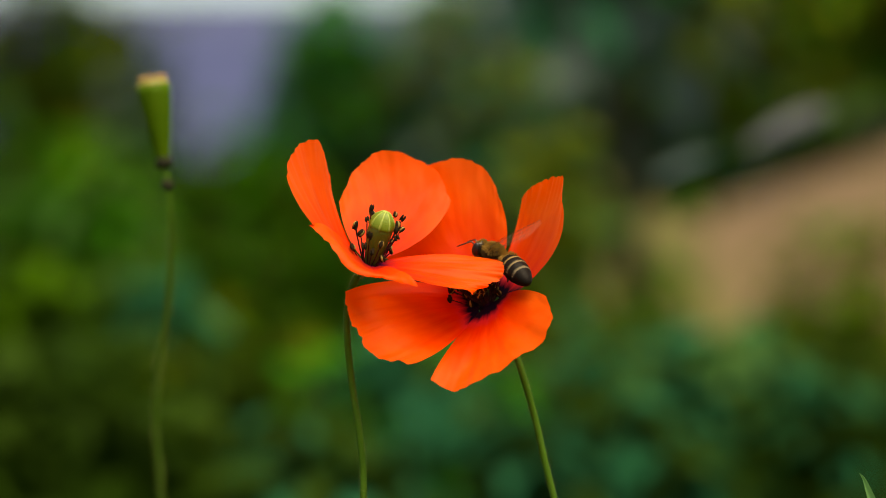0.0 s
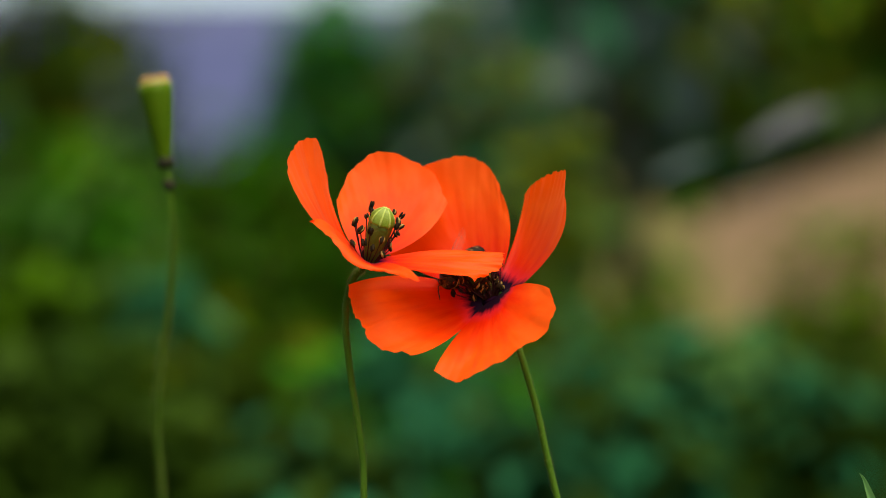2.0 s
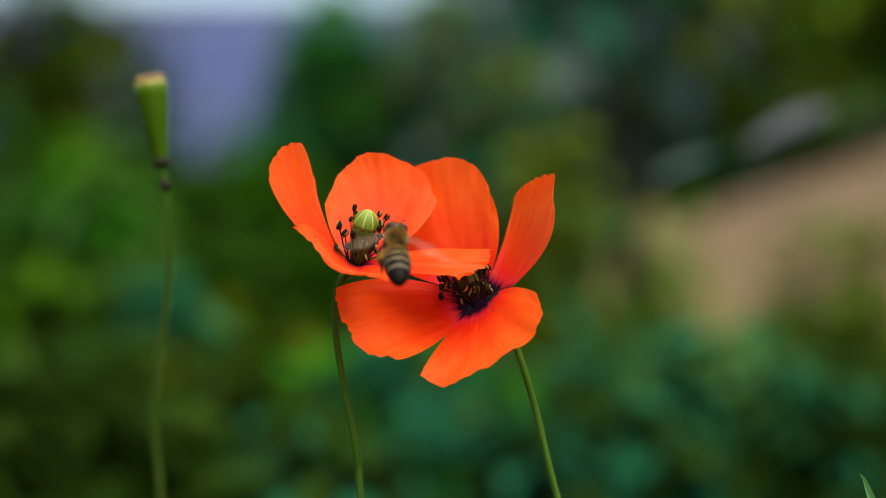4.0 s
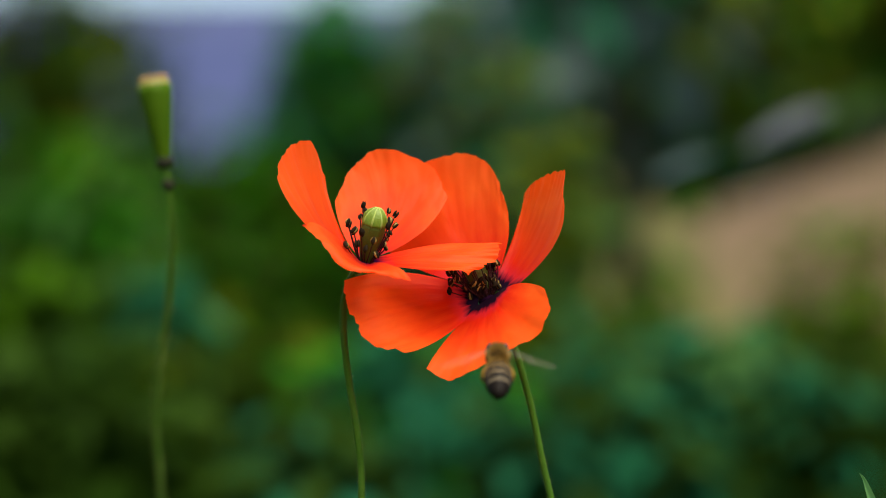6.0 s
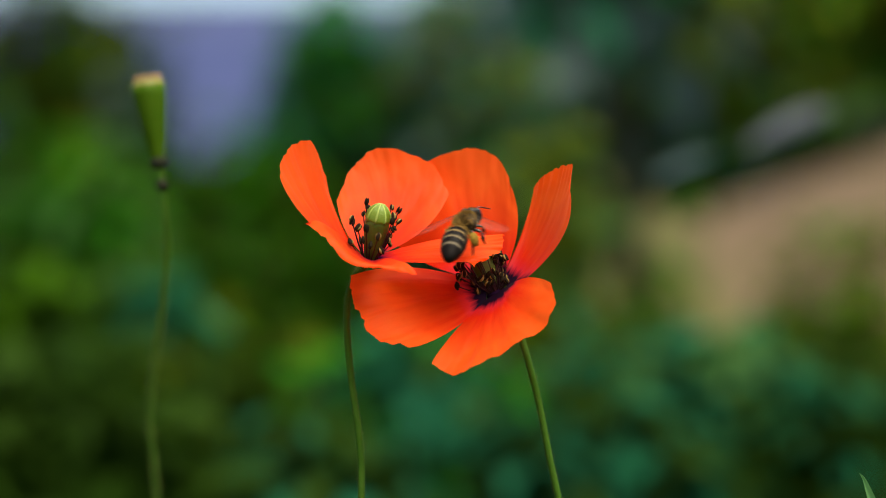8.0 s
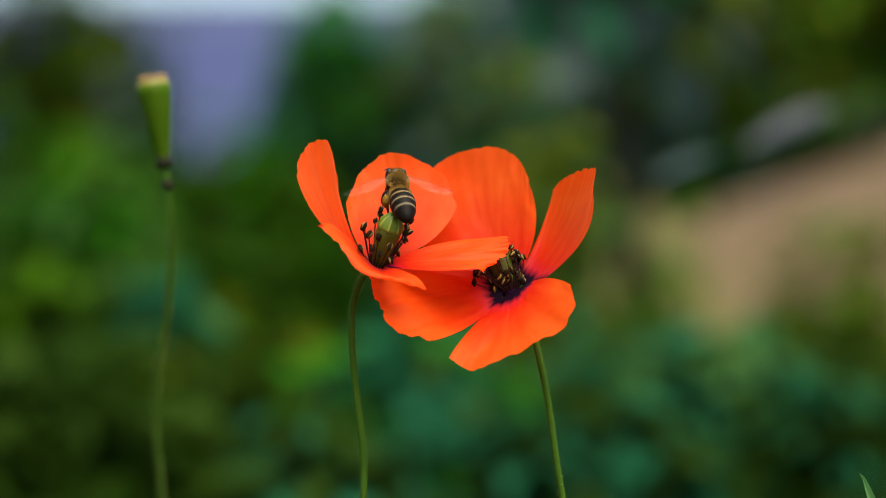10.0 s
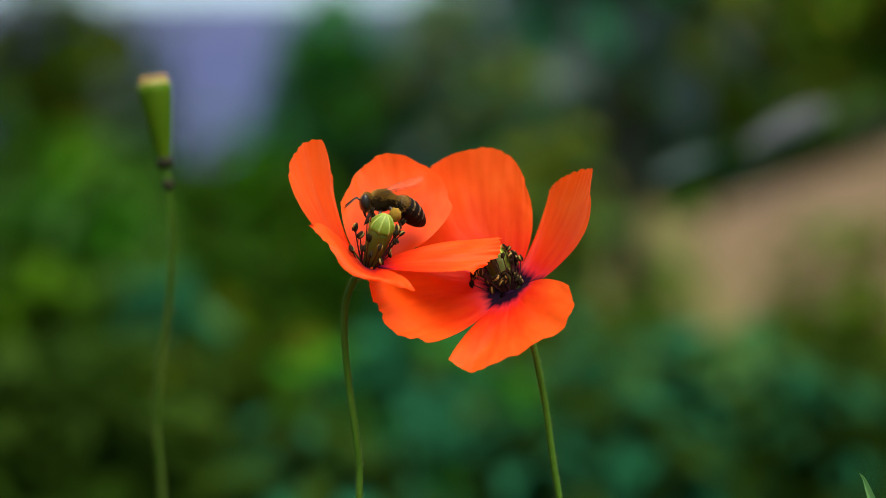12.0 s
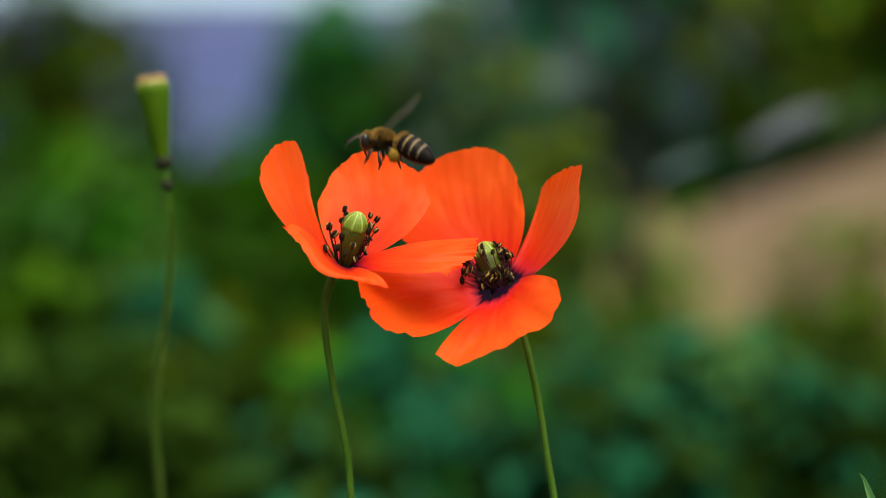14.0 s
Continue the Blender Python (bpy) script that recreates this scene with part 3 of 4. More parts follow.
def stem_parts(root, pts, radius, seed):
    """The stem in two rigid lengths, in the space of its root."""
    base = Vector(root.location)
    path = [q - base for q in smooth_path([Vector(p) * MM for p in pts], 6)]
    bm = bmesh.new()
    tube(bm, path, radius * MM, 12)
    upper = part("stem", bm, STEM, root, "bristly green upper stem")
    bm = bmesh.new()
    hairs(bm, path, radius * MM, seed, 1500, 0.7)
    part("bristles", bm, HAIR, upper)
    a, b = path[-1], Vector((0, 0, -0.01))
    bm = bmesh.new()
    low = smooth_path([a, a.lerp(b, 0.35) + Vector((0.004, 0.002, 0)), a.lerp(b, 0.7) + Vector((-0.003, 0, 0)), b], 5)
    tube(bm, low, [radius * MM * (1 + 0.02 * i) for i in range(len(low))], 12)
    lower = part("stem", bm, STEM, root, "bristly green lower stem")
    return upper, lower, path[0], a, b


def poppy(name_label, origin, pts, radius, seed, petals, dark, foot, top, capsule_radius, stamen):
    root = tagged(new("poppy"), name_label, "flower", "poppies in bloom")
    end = Vector(pts[-1]) * MM
    root.location = (end.x, end.y, 0.0)
    head, sheets = poppy_head(root, petals, dark, foot, top, capsule_radius, seed, stamen)
    head.location = Vector(origin) * MM + Vector((0, 0, 0.40)) - root.location
    return root, head, stem_parts(root, pts, radius, seed), sheets


L_ORIGIN, R_ORIGIN = (-17.02, 0.00, -3.58), (9.65, 8.00, -7.78)
LEFT = poppy("orange-red poppy with upright petals and a pale green capsule", L_ORIGIN,
    [(-17.8, 1.0, 396.0), (-19.1, 2.0, 394.6), (-20.3, 3.0, 390.4), (-20.0, 3.0, 384.5), (-18.7, 4.0, 376.7), (-17.0, 4.0, 368.9), (-15.8, 5.0, 361.9), (-15.4, 5.0, 356.9), (-14.9, 5.0, 352.2)], 0.61, 11,
    [([[(-2.0, 1.0, 1.5), (-1.4, 3.0, 1.1)],
       [(-9.6, -4.0, 7.5), (-7.4, 3.0, 9.0), (-4.8, 7.0, 8.8)],
       [(-14.1, -4.0, 15.4), (-13.7, -1.0, 18.6), (-11.4, 3.0, 21.6), (-8.3, 6.0, 21.9), (-6.4, 9.0, 15.7)]], dict(ruffle=0.3, crease=(0.0, 0.25, 0.4), ragged=0.7)),
     ([[(-0.4, 2.0, 1.2), (1.3, 2.0, 1.4)],
       [(-3.5, 5.0, 5.8), (4.3, 10.0, 10.8), (9.9, 5.0, 5.4)],
       [(-4.9, 8.0, 12.0), (-1.7, 12.0, 17.6), (3.7, 13.0, 20.8), (12.1, 12.0, 17.5), (15.0, 10.0, 12.0)]], dict(ragged=0.9, corner=0.03)),
     ([[(-0.8, -1.0, 1.0), (1.0, -1.0, 0.4)],
       [(-6.0, -2.0, 6.2), (-0.8, -9.0, -0.5), (4.7, -7.0, -0.1)],
       [(-10.4, -3.0, 7.3), (-7.1, -8.0, 4.2), (-2.9, -12.0, -0.5), (2.7, -12.0, -1.9), (8.0, -10.0, -2.9)]], dict(ruffle=0.5, roll=0.7, ragged=0.8)),
     ([[(1.2, -1.0, 1.2), (2.0, -1.0, 0.4)],
       [(10.6, 3.0, 4.2), (11.1, -2.0, 2.1), (11.7, -8.0, -0.9)],
       [(22.6, 2.0, 5.7), (23.1, -1.0, 4.6), (22.4, -3.0, 2.6), (20.4, -5.0, 0.6), (17.4, -7.0, -0.9)]], dict(ruffle=1.6, crease=(0.1, 0.22, 0.9), ragged=1.5))],
    False, (0.1, 0.0, 0.3), (2.8, -4.0, 9.9), 2.15,
    dict(count=24, spread=(2.4, 4.6), seed=5, rise=(0.3, 1.0)))
RIGHT = poppy("wide open orange-red poppy with a purple-black centre", R_ORIGIN,
    [(10.0, 9.0, 391.2), (13.0, 10.0, 387.2), (14.2, 10.0, 384.5), (15.4, 10.0, 379.8), (17.0, 11.0, 372.3), (18.4, 11.0, 363.4), (19.7, 11.0, 356.3), (20.4, 11.0, 351.5)], 0.59, 31,
    [([[(-0.6, 1.0, 2.3), (1.3, 1.0, 2.9)],
       [(-16.0, 9.0, 8.7), (-3.8, 9.0, 14.1), (4.5, 4.0, 11.1)],
       [(-17.4, 12.0, 16.4), (-12.6, 13.0, 22.8), (-4.2, 12.0, 26.0), (1.5, 10.0, 24.1), (4.0, 7.0, 18.4)]], dict()),
     ([[(1.1, 1.0, 2.5), (3.3, -2.0, 1.4)],
       [(5.7, 5.0, 11.7), (8.6, 3.0, 11.1), (11.7, -5.0, 9.4)],
       [(7.6, 6.0, 18.8), (9.8, 4.0, 20.8), (12.5, 1.0, 22.0), (14.3, -2.0, 22.2), (13.6, -5.0, 17.6)]], dict(ruffle=0.5, ragged=0.8)),
     ([[(-1.6, -2.0, -0.4), (2.9, -1.0, 2.2)],
       [(-7.3, -9.0, -5.6), (0.8, -10.0, -4.4), (6.5, -5.0, 3.4)],
       [(-11.0, -15.0, -10.3), (-7.0, -18.0, -11.6), (-1.1, -19.0, -9.3), (4.6, -17.0, -6.3), (10.0, -14.0, -2.1), (9.8, -10.0, 2.4)]], dict(ruffle=0.8, crease=(0.32, 0.15, -0.7), ragged=1.0)),
     ([[(-1.4, -1.0, 2.0), (-1.4, -2.0, -0.6)],
       [(-13.5, 0.0, 5.7), (-12.5, -5.0, -0.4), (-8.1, -10.0, -5.2)],
       [(-24.6, -7.0, 5.0), (-24.2, -10.0, 1.6), (-22.7, -13.0, -2.4), (-19.7, -15.0, -5.8), (-14.4, -16.0, -6.7)]], dict(ruffle=0.6, crease=(-0.1, 0.2, 0.6), ragged=0.9))],
    True, (0.2, 0.0, 0.5), (-2.8, 1.0, 9.1), 2.15,
    dict(count=62, spread=(1.9, 4.3), seed=8, rise=(0.72, 1.0), lean=(-1.5, -2.1, 0.0), flare=0.40, bare=0.8))


# ---- the spent poppy with its unripe capsule ----
def spent_poppy():
    pts = [(-55.6, 70, 417.2), (-54.9, 70, 412.5), (-54.5, 71.5, 404.6), (-54.8, 74.9, 395.6), (-56.1, 78.8, 386.4), (-57.6, 81.9, 379.4), (-58.9, 85.2, 372.3), (-59.7, 89.8, 362.7), (-59.4, 93.9, 354.2), (-59.3, 97.0, 347.7), (-59.4, 100.0, 341.7)]
    root = tagged(new("poppy_seed_head"), "unripe green poppy capsule on a tall bare stem", "seed head")
    end = Vector(pts[-1]) * MM
    root.location = (end.x, end.y, 0.0)
    upper, lower, a, b, c = stem_parts(root, pts, 0.64, 51)
    neck = a
    tip = neck + Vector((-2.4, 0.3, 17.0)) * MM
    m = along(neck, tip)
    h = (tip - neck).length
    bm = bmesh.new()
    lathe(bm, [(0.0013, 0), (0.0015, h * 0.08), (0.0019, h * 0.2), (0.0025, h * 0.4), (0.0030, h * 0.62), (0.0034, h * 0.8), (0.0034, h * 0.9)], 24, m, 9, 0.03)
    part("capsule", bm, BUD_GREEN, upper, "smooth green tapering capsule")
    bm = bmesh.new()
    lathe(bm, [(0.0032, h * 0.885), (0.0034, h * 0.895), (0.0033, h * 0.92), (0.0028, h * 0.955), (0.0017, h * 0.985), (0.0004, h)], 24, m, 9, 0.05)
    disc = part("stigma_disc", bm, BUD_TOP, upper, "yellowish cap with a brown rim")
    for k in range(9):
        q = k * 2 * math.pi / 9
        bm = bmesh.new()
        blob(bm, (0.0023 * math.cos(q), 0.0023 * math.sin(q), h * 0.985), (0.00075, 0.00075, 0.0007), m, 10, 6)
        part("stigma_ray", bm, CROWN, disc)
    for z, r in ((0.0000, 0.0019), (-0.0045, 0.0013)):
        bm = bmesh.new()
        lathe(bm, [(r * 0.7, z - 0.0011), (r, z - 0.0005), (r, z + 0.0005), (r * 0.7, z + 0.0011)], 16, m)
        part("scar_ring", bm, DARK_RING, upper, "dark scar where the petals fell")
    return root, upper, lower, a, b, c


SPENT = spent_poppy()


# ---- a leaf tip low at the side ----
def corner_weed():
    root = tagged(new("weed"), "narrow green leaf tip of a low weed", "weed")
    root.location = (0.0815, 0.004, 0)
    bm = bmesh.new()
    tube(bm, smooth_path([(0, 0, -0.01), (-0.002, 0, 0.18), (-0.002, 0, 0.335), (-0.0036, 0, 0.347)], 5), 0.0012, 8)
    part("stem", bm, STEM, root)
    bm = bmesh.new()
    pts = [(-0.0034, 0, 0.345), (-0.0056, 0, 0.3523), (-0.0074, 0, 0.3567), (-0.0087, 0, 0.3601), (-0.0095, 0, 0.3612)]
    half = [0.0008, 0.0009, 0.0007, 0.0003, 0.00004]
    rows = []
    for p, hw in zip(smooth_path(pts, 3), [half[min(i // 3, 4)] + (half[min(i // 3 + 1, 4)] - half[min(i // 3, 4)]) * (i % 3) / 3 for i in range(13)]):
        p = Vector(p)
        n = Vector((0.92, 0, 0.38))
        rows.append([bm.verts.new(p + n * hw * s + Vector((0, 0.0006 * (1 - abs(s)) , 0))) for s in (-1, -0.5, 0, 0.5, 1)])
    for r0, r1 in zip(rows, rows[1:]):
        for k in range(4):
            bm.faces.new((r0[k], r0[k + 1], r1[k + 1], r1[k]))
    part("leaf", bm, LEAF_TIP, root, "pointed leaf tip with a fine bristle")
    return root


corner_weed()


# ---- the honey bee ----
def abdomen_material():
    m = Mat("banded_abdomen", 0.5, 0.06)
    uv = m.coords("UV", (1, 1, 1))
    sep = m.node("SeparateXYZ")
    m.link(uv, sep.inputs[0])
    dark = (0.006, 0.004, 0.003)
    stops = [(0.0, (0.06, 0.035, 0.012))]
    for k in range(4):
        s = 0.14 + 0.19 * k
        tan = ((0.15, 0.085, 0.026), (0.15, 0.095, 0.036), (0.14, 0.10, 0.052), (0.115, 0.088, 0.054))[k]
        stops += [(s, tan), (s + 0.016, tan), (s + 0.030, dark), (s + 0.148, dark)]
    stops = stops[:-1] + [(0.99, dark)]
    fuzz = m.noise(m.coords("Object", (1, 1, 1)), 2500.0, 2.0)
    wob = m.node("Math")
    wob.operation = "MULTIPLY_ADD"
    m.link(fuzz, wob.inputs[0])
    wob.inputs[1].default_value = 0.05
    m.link(sep.outputs[0], wob.inputs[2])
    back = m.ramp(sep.outputs[1], [(0.0, (0.25, 0.25, 0.25)), (0.08, (1, 1, 1)), (0.42, (1, 1, 1)), (0.5, (0.25, 0.25, 0.25)), (0.6, (0, 0, 0)), (0.9, (0, 0, 0)), (1.0, (0.25, 0.25, 0.25))])
    m.link(m.mix(back, dark, m.ramp(wob.outputs[0], stops)), m.b.inputs["Base Color"])
    m.bump(fuzz, 0.4, 0.0001)
    return m.m


CHITIN = noisy("dark_chitin", (0.007, 0.005, 0.004), (0.02, 0.013, 0.008), 900, 0.35, 0.5, 0.3, 0.0001)
FUR = noisy("brown_fur", (0.10, 0.055, 0.012), (0.44, 0.26, 0.06), 900, 0.8, 0.2, 0.2, 0.0001, 0.3)
DARK_FUR = noisy("dark_fur", (0.018, 0.010, 0.004), (0.085, 0.05, 0.016), 900, 0.8, 0.15, 0.2, 0.0001, 0.2)
PELT = noisy("dark_brown_pelt", (0.025, 0.015, 0.007), (0.06, 0.035, 0.012), 900, 0.9, 0.1, 0.3, 0.0001)
POLLEN = noisy("pollen", (0.14, 0.075, 0.005), (0.24, 0.135, 0.012), 1500, 0.85, 0.2, 0.6, 0.0002)
EYE_MAT = noisy("compound_eye", (0.008, 0.006, 0.006), (0.015, 0.012, 0.010), 900, 0.35, 0.3, 0.1, 0.00005)
BAND = abdomen_material()
wm = Mat("wing_membrane", 0.25, 0.5)
wm.b.inputs["Base Color"].default_value = (0.40, 0.32, 0.24, 1)
wclear = wm.node("BsdfTransparent")
wmix = wm.node("MixShader")
wm.link(wm.ramp(wm.noise(wm.coords("Object", (1, 1, 1)), 700.0), [(0.35, (0.02, 0.02, 0.02)), (0.7, (0.07, 0.07, 0.07))]), wmix.inputs[0])
wm.link(wclear.outputs[0], wmix.inputs[1])
wm.link(wm.b.outputs[0], wmix.inputs[2])
wm.link(wmix.outputs[0], wm.t.nodes["Material Output"].inputs[0])
WING = wm.m


def fur(bm, centre, radii, count, length, seed, keep=lambda n: True):
    rnd = random.Random(seed)
    for _ in range(count):
        n = Vector((rnd.gauss(0, 1), rnd.gauss(0, 1), rnd.gauss(0, 1))).normalized()
        if not keep(n):
            continue
        p = Vector(centre) + Vector((n.x * radii[0], n.y * radii[1], n.z * radii[2])) * 0.97
        d = (n + Vector((-0.35, rnd.gauss(0, 0.25), rnd.gauss(0, 0.25)))).normalized()
        s = d.orthogonal().normalized() * 0.06
        tip = p + d * length * rnd.uniform(0.6, 1.2)
        bm.faces.new([bm.verts.new(q * MM) for q in (p - s, p + s, tip)])


def bee():
    """Head towards +x, back towards +z; the origin is the waist."""
    root = tagged(new("honey_bee"), "brown-furred honey bee with banded abdomen and orange pollen loads", "bee")
    bm = bmesh.new()
    blob(bm, (0.0025, 0, 0.0001), (0.0021, 0.0017, 0.0016), u=18, v=12, lump=0.06)
    thorax = part("thorax", bm, PELT, root, "dark thorax under brown fur")
    bm = bmesh.new()
    fur(bm, (2.5, 0, 0.1), (2.1, 1.7, 1.6), 4500, 0.65, 3, lambda n: n.z > 0.15 + 0.25 * noise.noise(n * 4))
    part("fur", bm, FUR, thorax, "dense golden-brown fur on the back")
    bm = bmesh.new()
    fur(bm, (2.5, 0, 0.1), (2.1, 1.7, 1.6), 3500, 0.5, 13, lambda n: n.z < 0.25)
    part("fur", bm, DARK_FUR, thorax, "dark brown fur on the flanks")
    bm = bmesh.new()
    blob(bm, (0.0053, 0, -0.0003), (0.0010, 0.0017, 0.0016), u=16, v=12, lump=0.05)
    head = part("head", bm, CHITIN, root, "dark triangular head")
    for s in (-1, 1):
        bm = bmesh.new()
        blob(bm, (0.0054, s * 0.00125, 0.0000), (0.00075, 0.00062, 0.00125), u=12, v=10)
        part("eye", bm, EYE_MAT, head, "glossy black compound eye")
        bm = bmesh.new()
        tube(bm, [Vector(p) * MM for p in ((6.1, s * 0.35, 0.1), (6.9, s * 0.7, 0.6), (7.5, s * 1.0, 0.2), (8.3, s * 1.4, -0.5), (8.9, s * 1.7, -1.0))], [0.00013, 0.00011, 0.00011, 0.00011, 0.00008], 6)
        part("antenna", bm, CHITIN, head, "thin elbowed black antenna")
    bm = bmesh.new()
    fur(bm, (5.2, 0, -0.2), (1.0, 1.6, 1.6), 900, 0.45, 4, lambda n: abs(n.y) < 0.75)
    part("fur", bm, FUR, head)
    bm = bmesh.new()
    tube(bm, [Vector(p) * MM for p in ((5.6, 0, -1.5), (5.5, 0, -2.3), (5.2, 0, -3.0))], [0.0003, 0.0002, 0.0001], 6)
    part("tongue", bm, CHITIN, head)
    # abdomen: six overlapping rings that taper to the tip
    bm = bmesh.new()
    uvl = bm.loops.layers.uv.new("UVMap")
    nx, ns = 44, 22
    rings, uv = [], {}
    for i in range(nx + 1):
        u = i / nx
        r = 2.2 * math.sin(math.pi * min(u * 0.91 + 0.07, 1.0) ** 0.86) ** 0.55 if u < 0.99 else 0.25
        r *= 1 + 0.035 * ((u * 6.4) % 1.0)
        ring = []
        for k in range(ns):
            q = 2 * math.pi * k / ns
            ve = bm.verts.new(Vector((-7.8 * u, r * math.cos(q), r * 0.92 * math.sin(q) - 0.5 * u * u)) * MM)
            uv[ve] = (u, k / ns)
            ring.append(ve)
        rings.append(ring)
    for r0, r1 in zip(rings, rings[1:]):
        for k in range(ns):
            bm.faces.new((r0[k], r1[k], r1[(k + 1) % ns], r0[(k + 1) % ns]))
    bm.faces.new(rings[0])
    bm.faces.new(rings[-1][::-1])
    for f in bm.faces:
        for lp in f.loops:
            lp[uvl].uv = uv[lp.vert]
    abdomen = part("abdomen", bm, BAND, root, "black abdomen with pale bands")
    bm = bmesh.new()
    fur(bm, (-0.9, 0, 0), (1.0, 1.9, 1.8), 900, 0.5, 6)
    part("fur", bm, FUR, abdomen)
    # legs
    for s in (-1, 1):
        for name, pts, th in (("foreleg", ((3.9, 0.9, -1.3), (4.6, 1.6, -2.0), (5.1, 1.5, -3.2), (5.6, 1.3, -4.0)), 0.24),
                              ("middle_leg", ((2.7, 1.1, -1.4), (2.9, 2.2, -2.1), (2.6, 2.4, -3.6), (3.0, 2.3, -4.6)), 0.27),
                              ("hind_leg", ((1.4, 1.0, -1.2), (0.9, 1.9, -1.1), (-0.1, 1.9, -2.6), (-0.8, 1.6, -4.5)), 0.34)):
            bm = bmesh.new()
            pts = [Vector((p[0], p[1] * s, p[2])) * MM for p in pts]
            tube(bm, smooth_path(pts, 4), [th * MM * k for k in (0.8, 1.0, 1.1, 1.0, 0.8, 0.95, 1.1, 1.40, 1.0, 0.75, 0.6, 0.5, 0.35)], 7)
            leg = part(name, bm, CHITIN, root, "thin dark jointed leg")
            if name == "hind_leg":
                bm = bmesh.new()
                blob(bm, (0.0003, s * 0.0021, -0.0021), (0.00105, 0.00065, 0.00125), lump=0.3, seed=s)
                part("pollen_load", bm, POLLEN, leg, "round orange-yellow pollen load")
    # wings, hinged on the thorax
    wings = []
    for s in (-1, 1):
        for name, length, width, x0 in (("forewing", 9.0, 3.0, 2.9), ("hindwing", 6.4, 2.1, 1.9)):
            bm = bmesh.new()
            rows = []
            for i in range(13):
                u = i / 12
                chord = width * math.sin(math.pi * min(u * 0.93 + 0.04, 1)) ** 0.6 * (0.45 + 0.55 * u)
                lead = 0.25 * math.sin(math.pi * u)
                rows.append([bm.verts.new(Vector((lead - chord * k / 4, s * length * u, 0.10 * math.sin(k * 1.6 + u * 5))) * MM) for k in range(5)])
            for r0, r1 in zip(rows, rows[1:]):
                for k in range(4):
                    q = (r0[k], r0[k + 1], r1[k + 1], r1[k])
                    bm.faces.new(q if s < 0 else q[::-1])
            ob = part(name, bm, WING, root, "clear brownish veined wing", at=pose(x0 * MM, s * 1.1 * MM, 1.5 * MM))
            for q, u1 in ((0.0, 0.98), (0.4, 0.9)) if name == "forewing" else ((0.4, 0.8),):
                bm = bmesh.new()
                pts = []
                for i in range(9):
                    u = u1 * i / 8
                    chord = width * math.sin(math.pi * min(u * 0.93 + 0.04, 1)) ** 0.6 * (0.45 + 0.55 * u)
                    pts.append(Vector((0.25 * math.sin(math.pi * u) - chord * q, s * length * u, 0.02)) * MM)
                tube(bm, pts, [(0.05 if q == 0.0 else 0.025) * MM * (1 - 0.07 * i) for i in range(9)], 5)
                part("vein", bm, CHITIN, ob)
            wings.append((ob, s, x0))
    return root, abdomen, wings


BEE, ABDOMEN, WINGS = bee()


# ---- motions ----
L_ROWS = [(0, -12.75, 0.95, -3.36, -0.09, 0.17, 3.96),
    (0.5, -11.66, 0.72, -3.09, -1.61, 1.63, 3.9),
    (1, -12.29, 0.4, -3.35, -1.09, 0.57, 3.62),
    (1.5, -12.88, 0.58, -2.86, -2.99, 0.76, 5.18),
    (2, -12.92, 0.46, -2.88, -2.79, 0.71, 6.67),
    (2.5, -13.12, 0.49, -2.97, -2.84, 0.43, 5.62),
    (3, -12.73, 0.17, -3.23, -2.39, 0.16, 4.54),
    (3.2, -13.9, 0.2, -3.28, -1.9, -0.4, 3.9),
    (5.3, -15.6, 0.2, -3.5, -1.96, -1.9, 1.25),
    (5.5, -13.46, 0.21, -3.34, -1.96, -1.86, 1.22),
    (6, -13.48, 0.27, -2.94, -1.52, -2.28, 0.65),
    (6.5, -13.43, 0.23, -3.03, -0.89, -3.13, 0.02),
    (7, -11.53, 0.09, -3.65, 0.51, -3.19, -0.06),
    (7.5, -12.4, 0.21, -3.07, -1.14, -4.01, 0.44),
    (8, -12.67, 0.32, -2.44, -3.06, -4.01, 1.79),
    (8.2, -12.9, 0.25, -2.65, -3.06, -3.6, 2.0),
    (10.5, -11.28, 0.1, -3.66, 0.24, 2.52, 6.48),
    (11, -11.21, 0.11, -3.53, 0.04, 2.77, 6.36),
    (11.5, -11.91, 0.17, -3.76, 0.41, 2.85, 5.39),
    (12, -13.03, -0.08, -3.76, 0.05, 2.54, 3.38),
    (12.5, -11.18, 0.24, -3.48, -0.25, 2.97, 6.19),
    (13, -12.34, -0.06, -3.56, -0.18, 2.54, 5.44),
    (13.5, -12.16, 0.15, -3.94, 0.91, 2.65, 4.28),
    (14, -17.04, 0.04, -3.56, 0.05, 0.02, 0.03)]
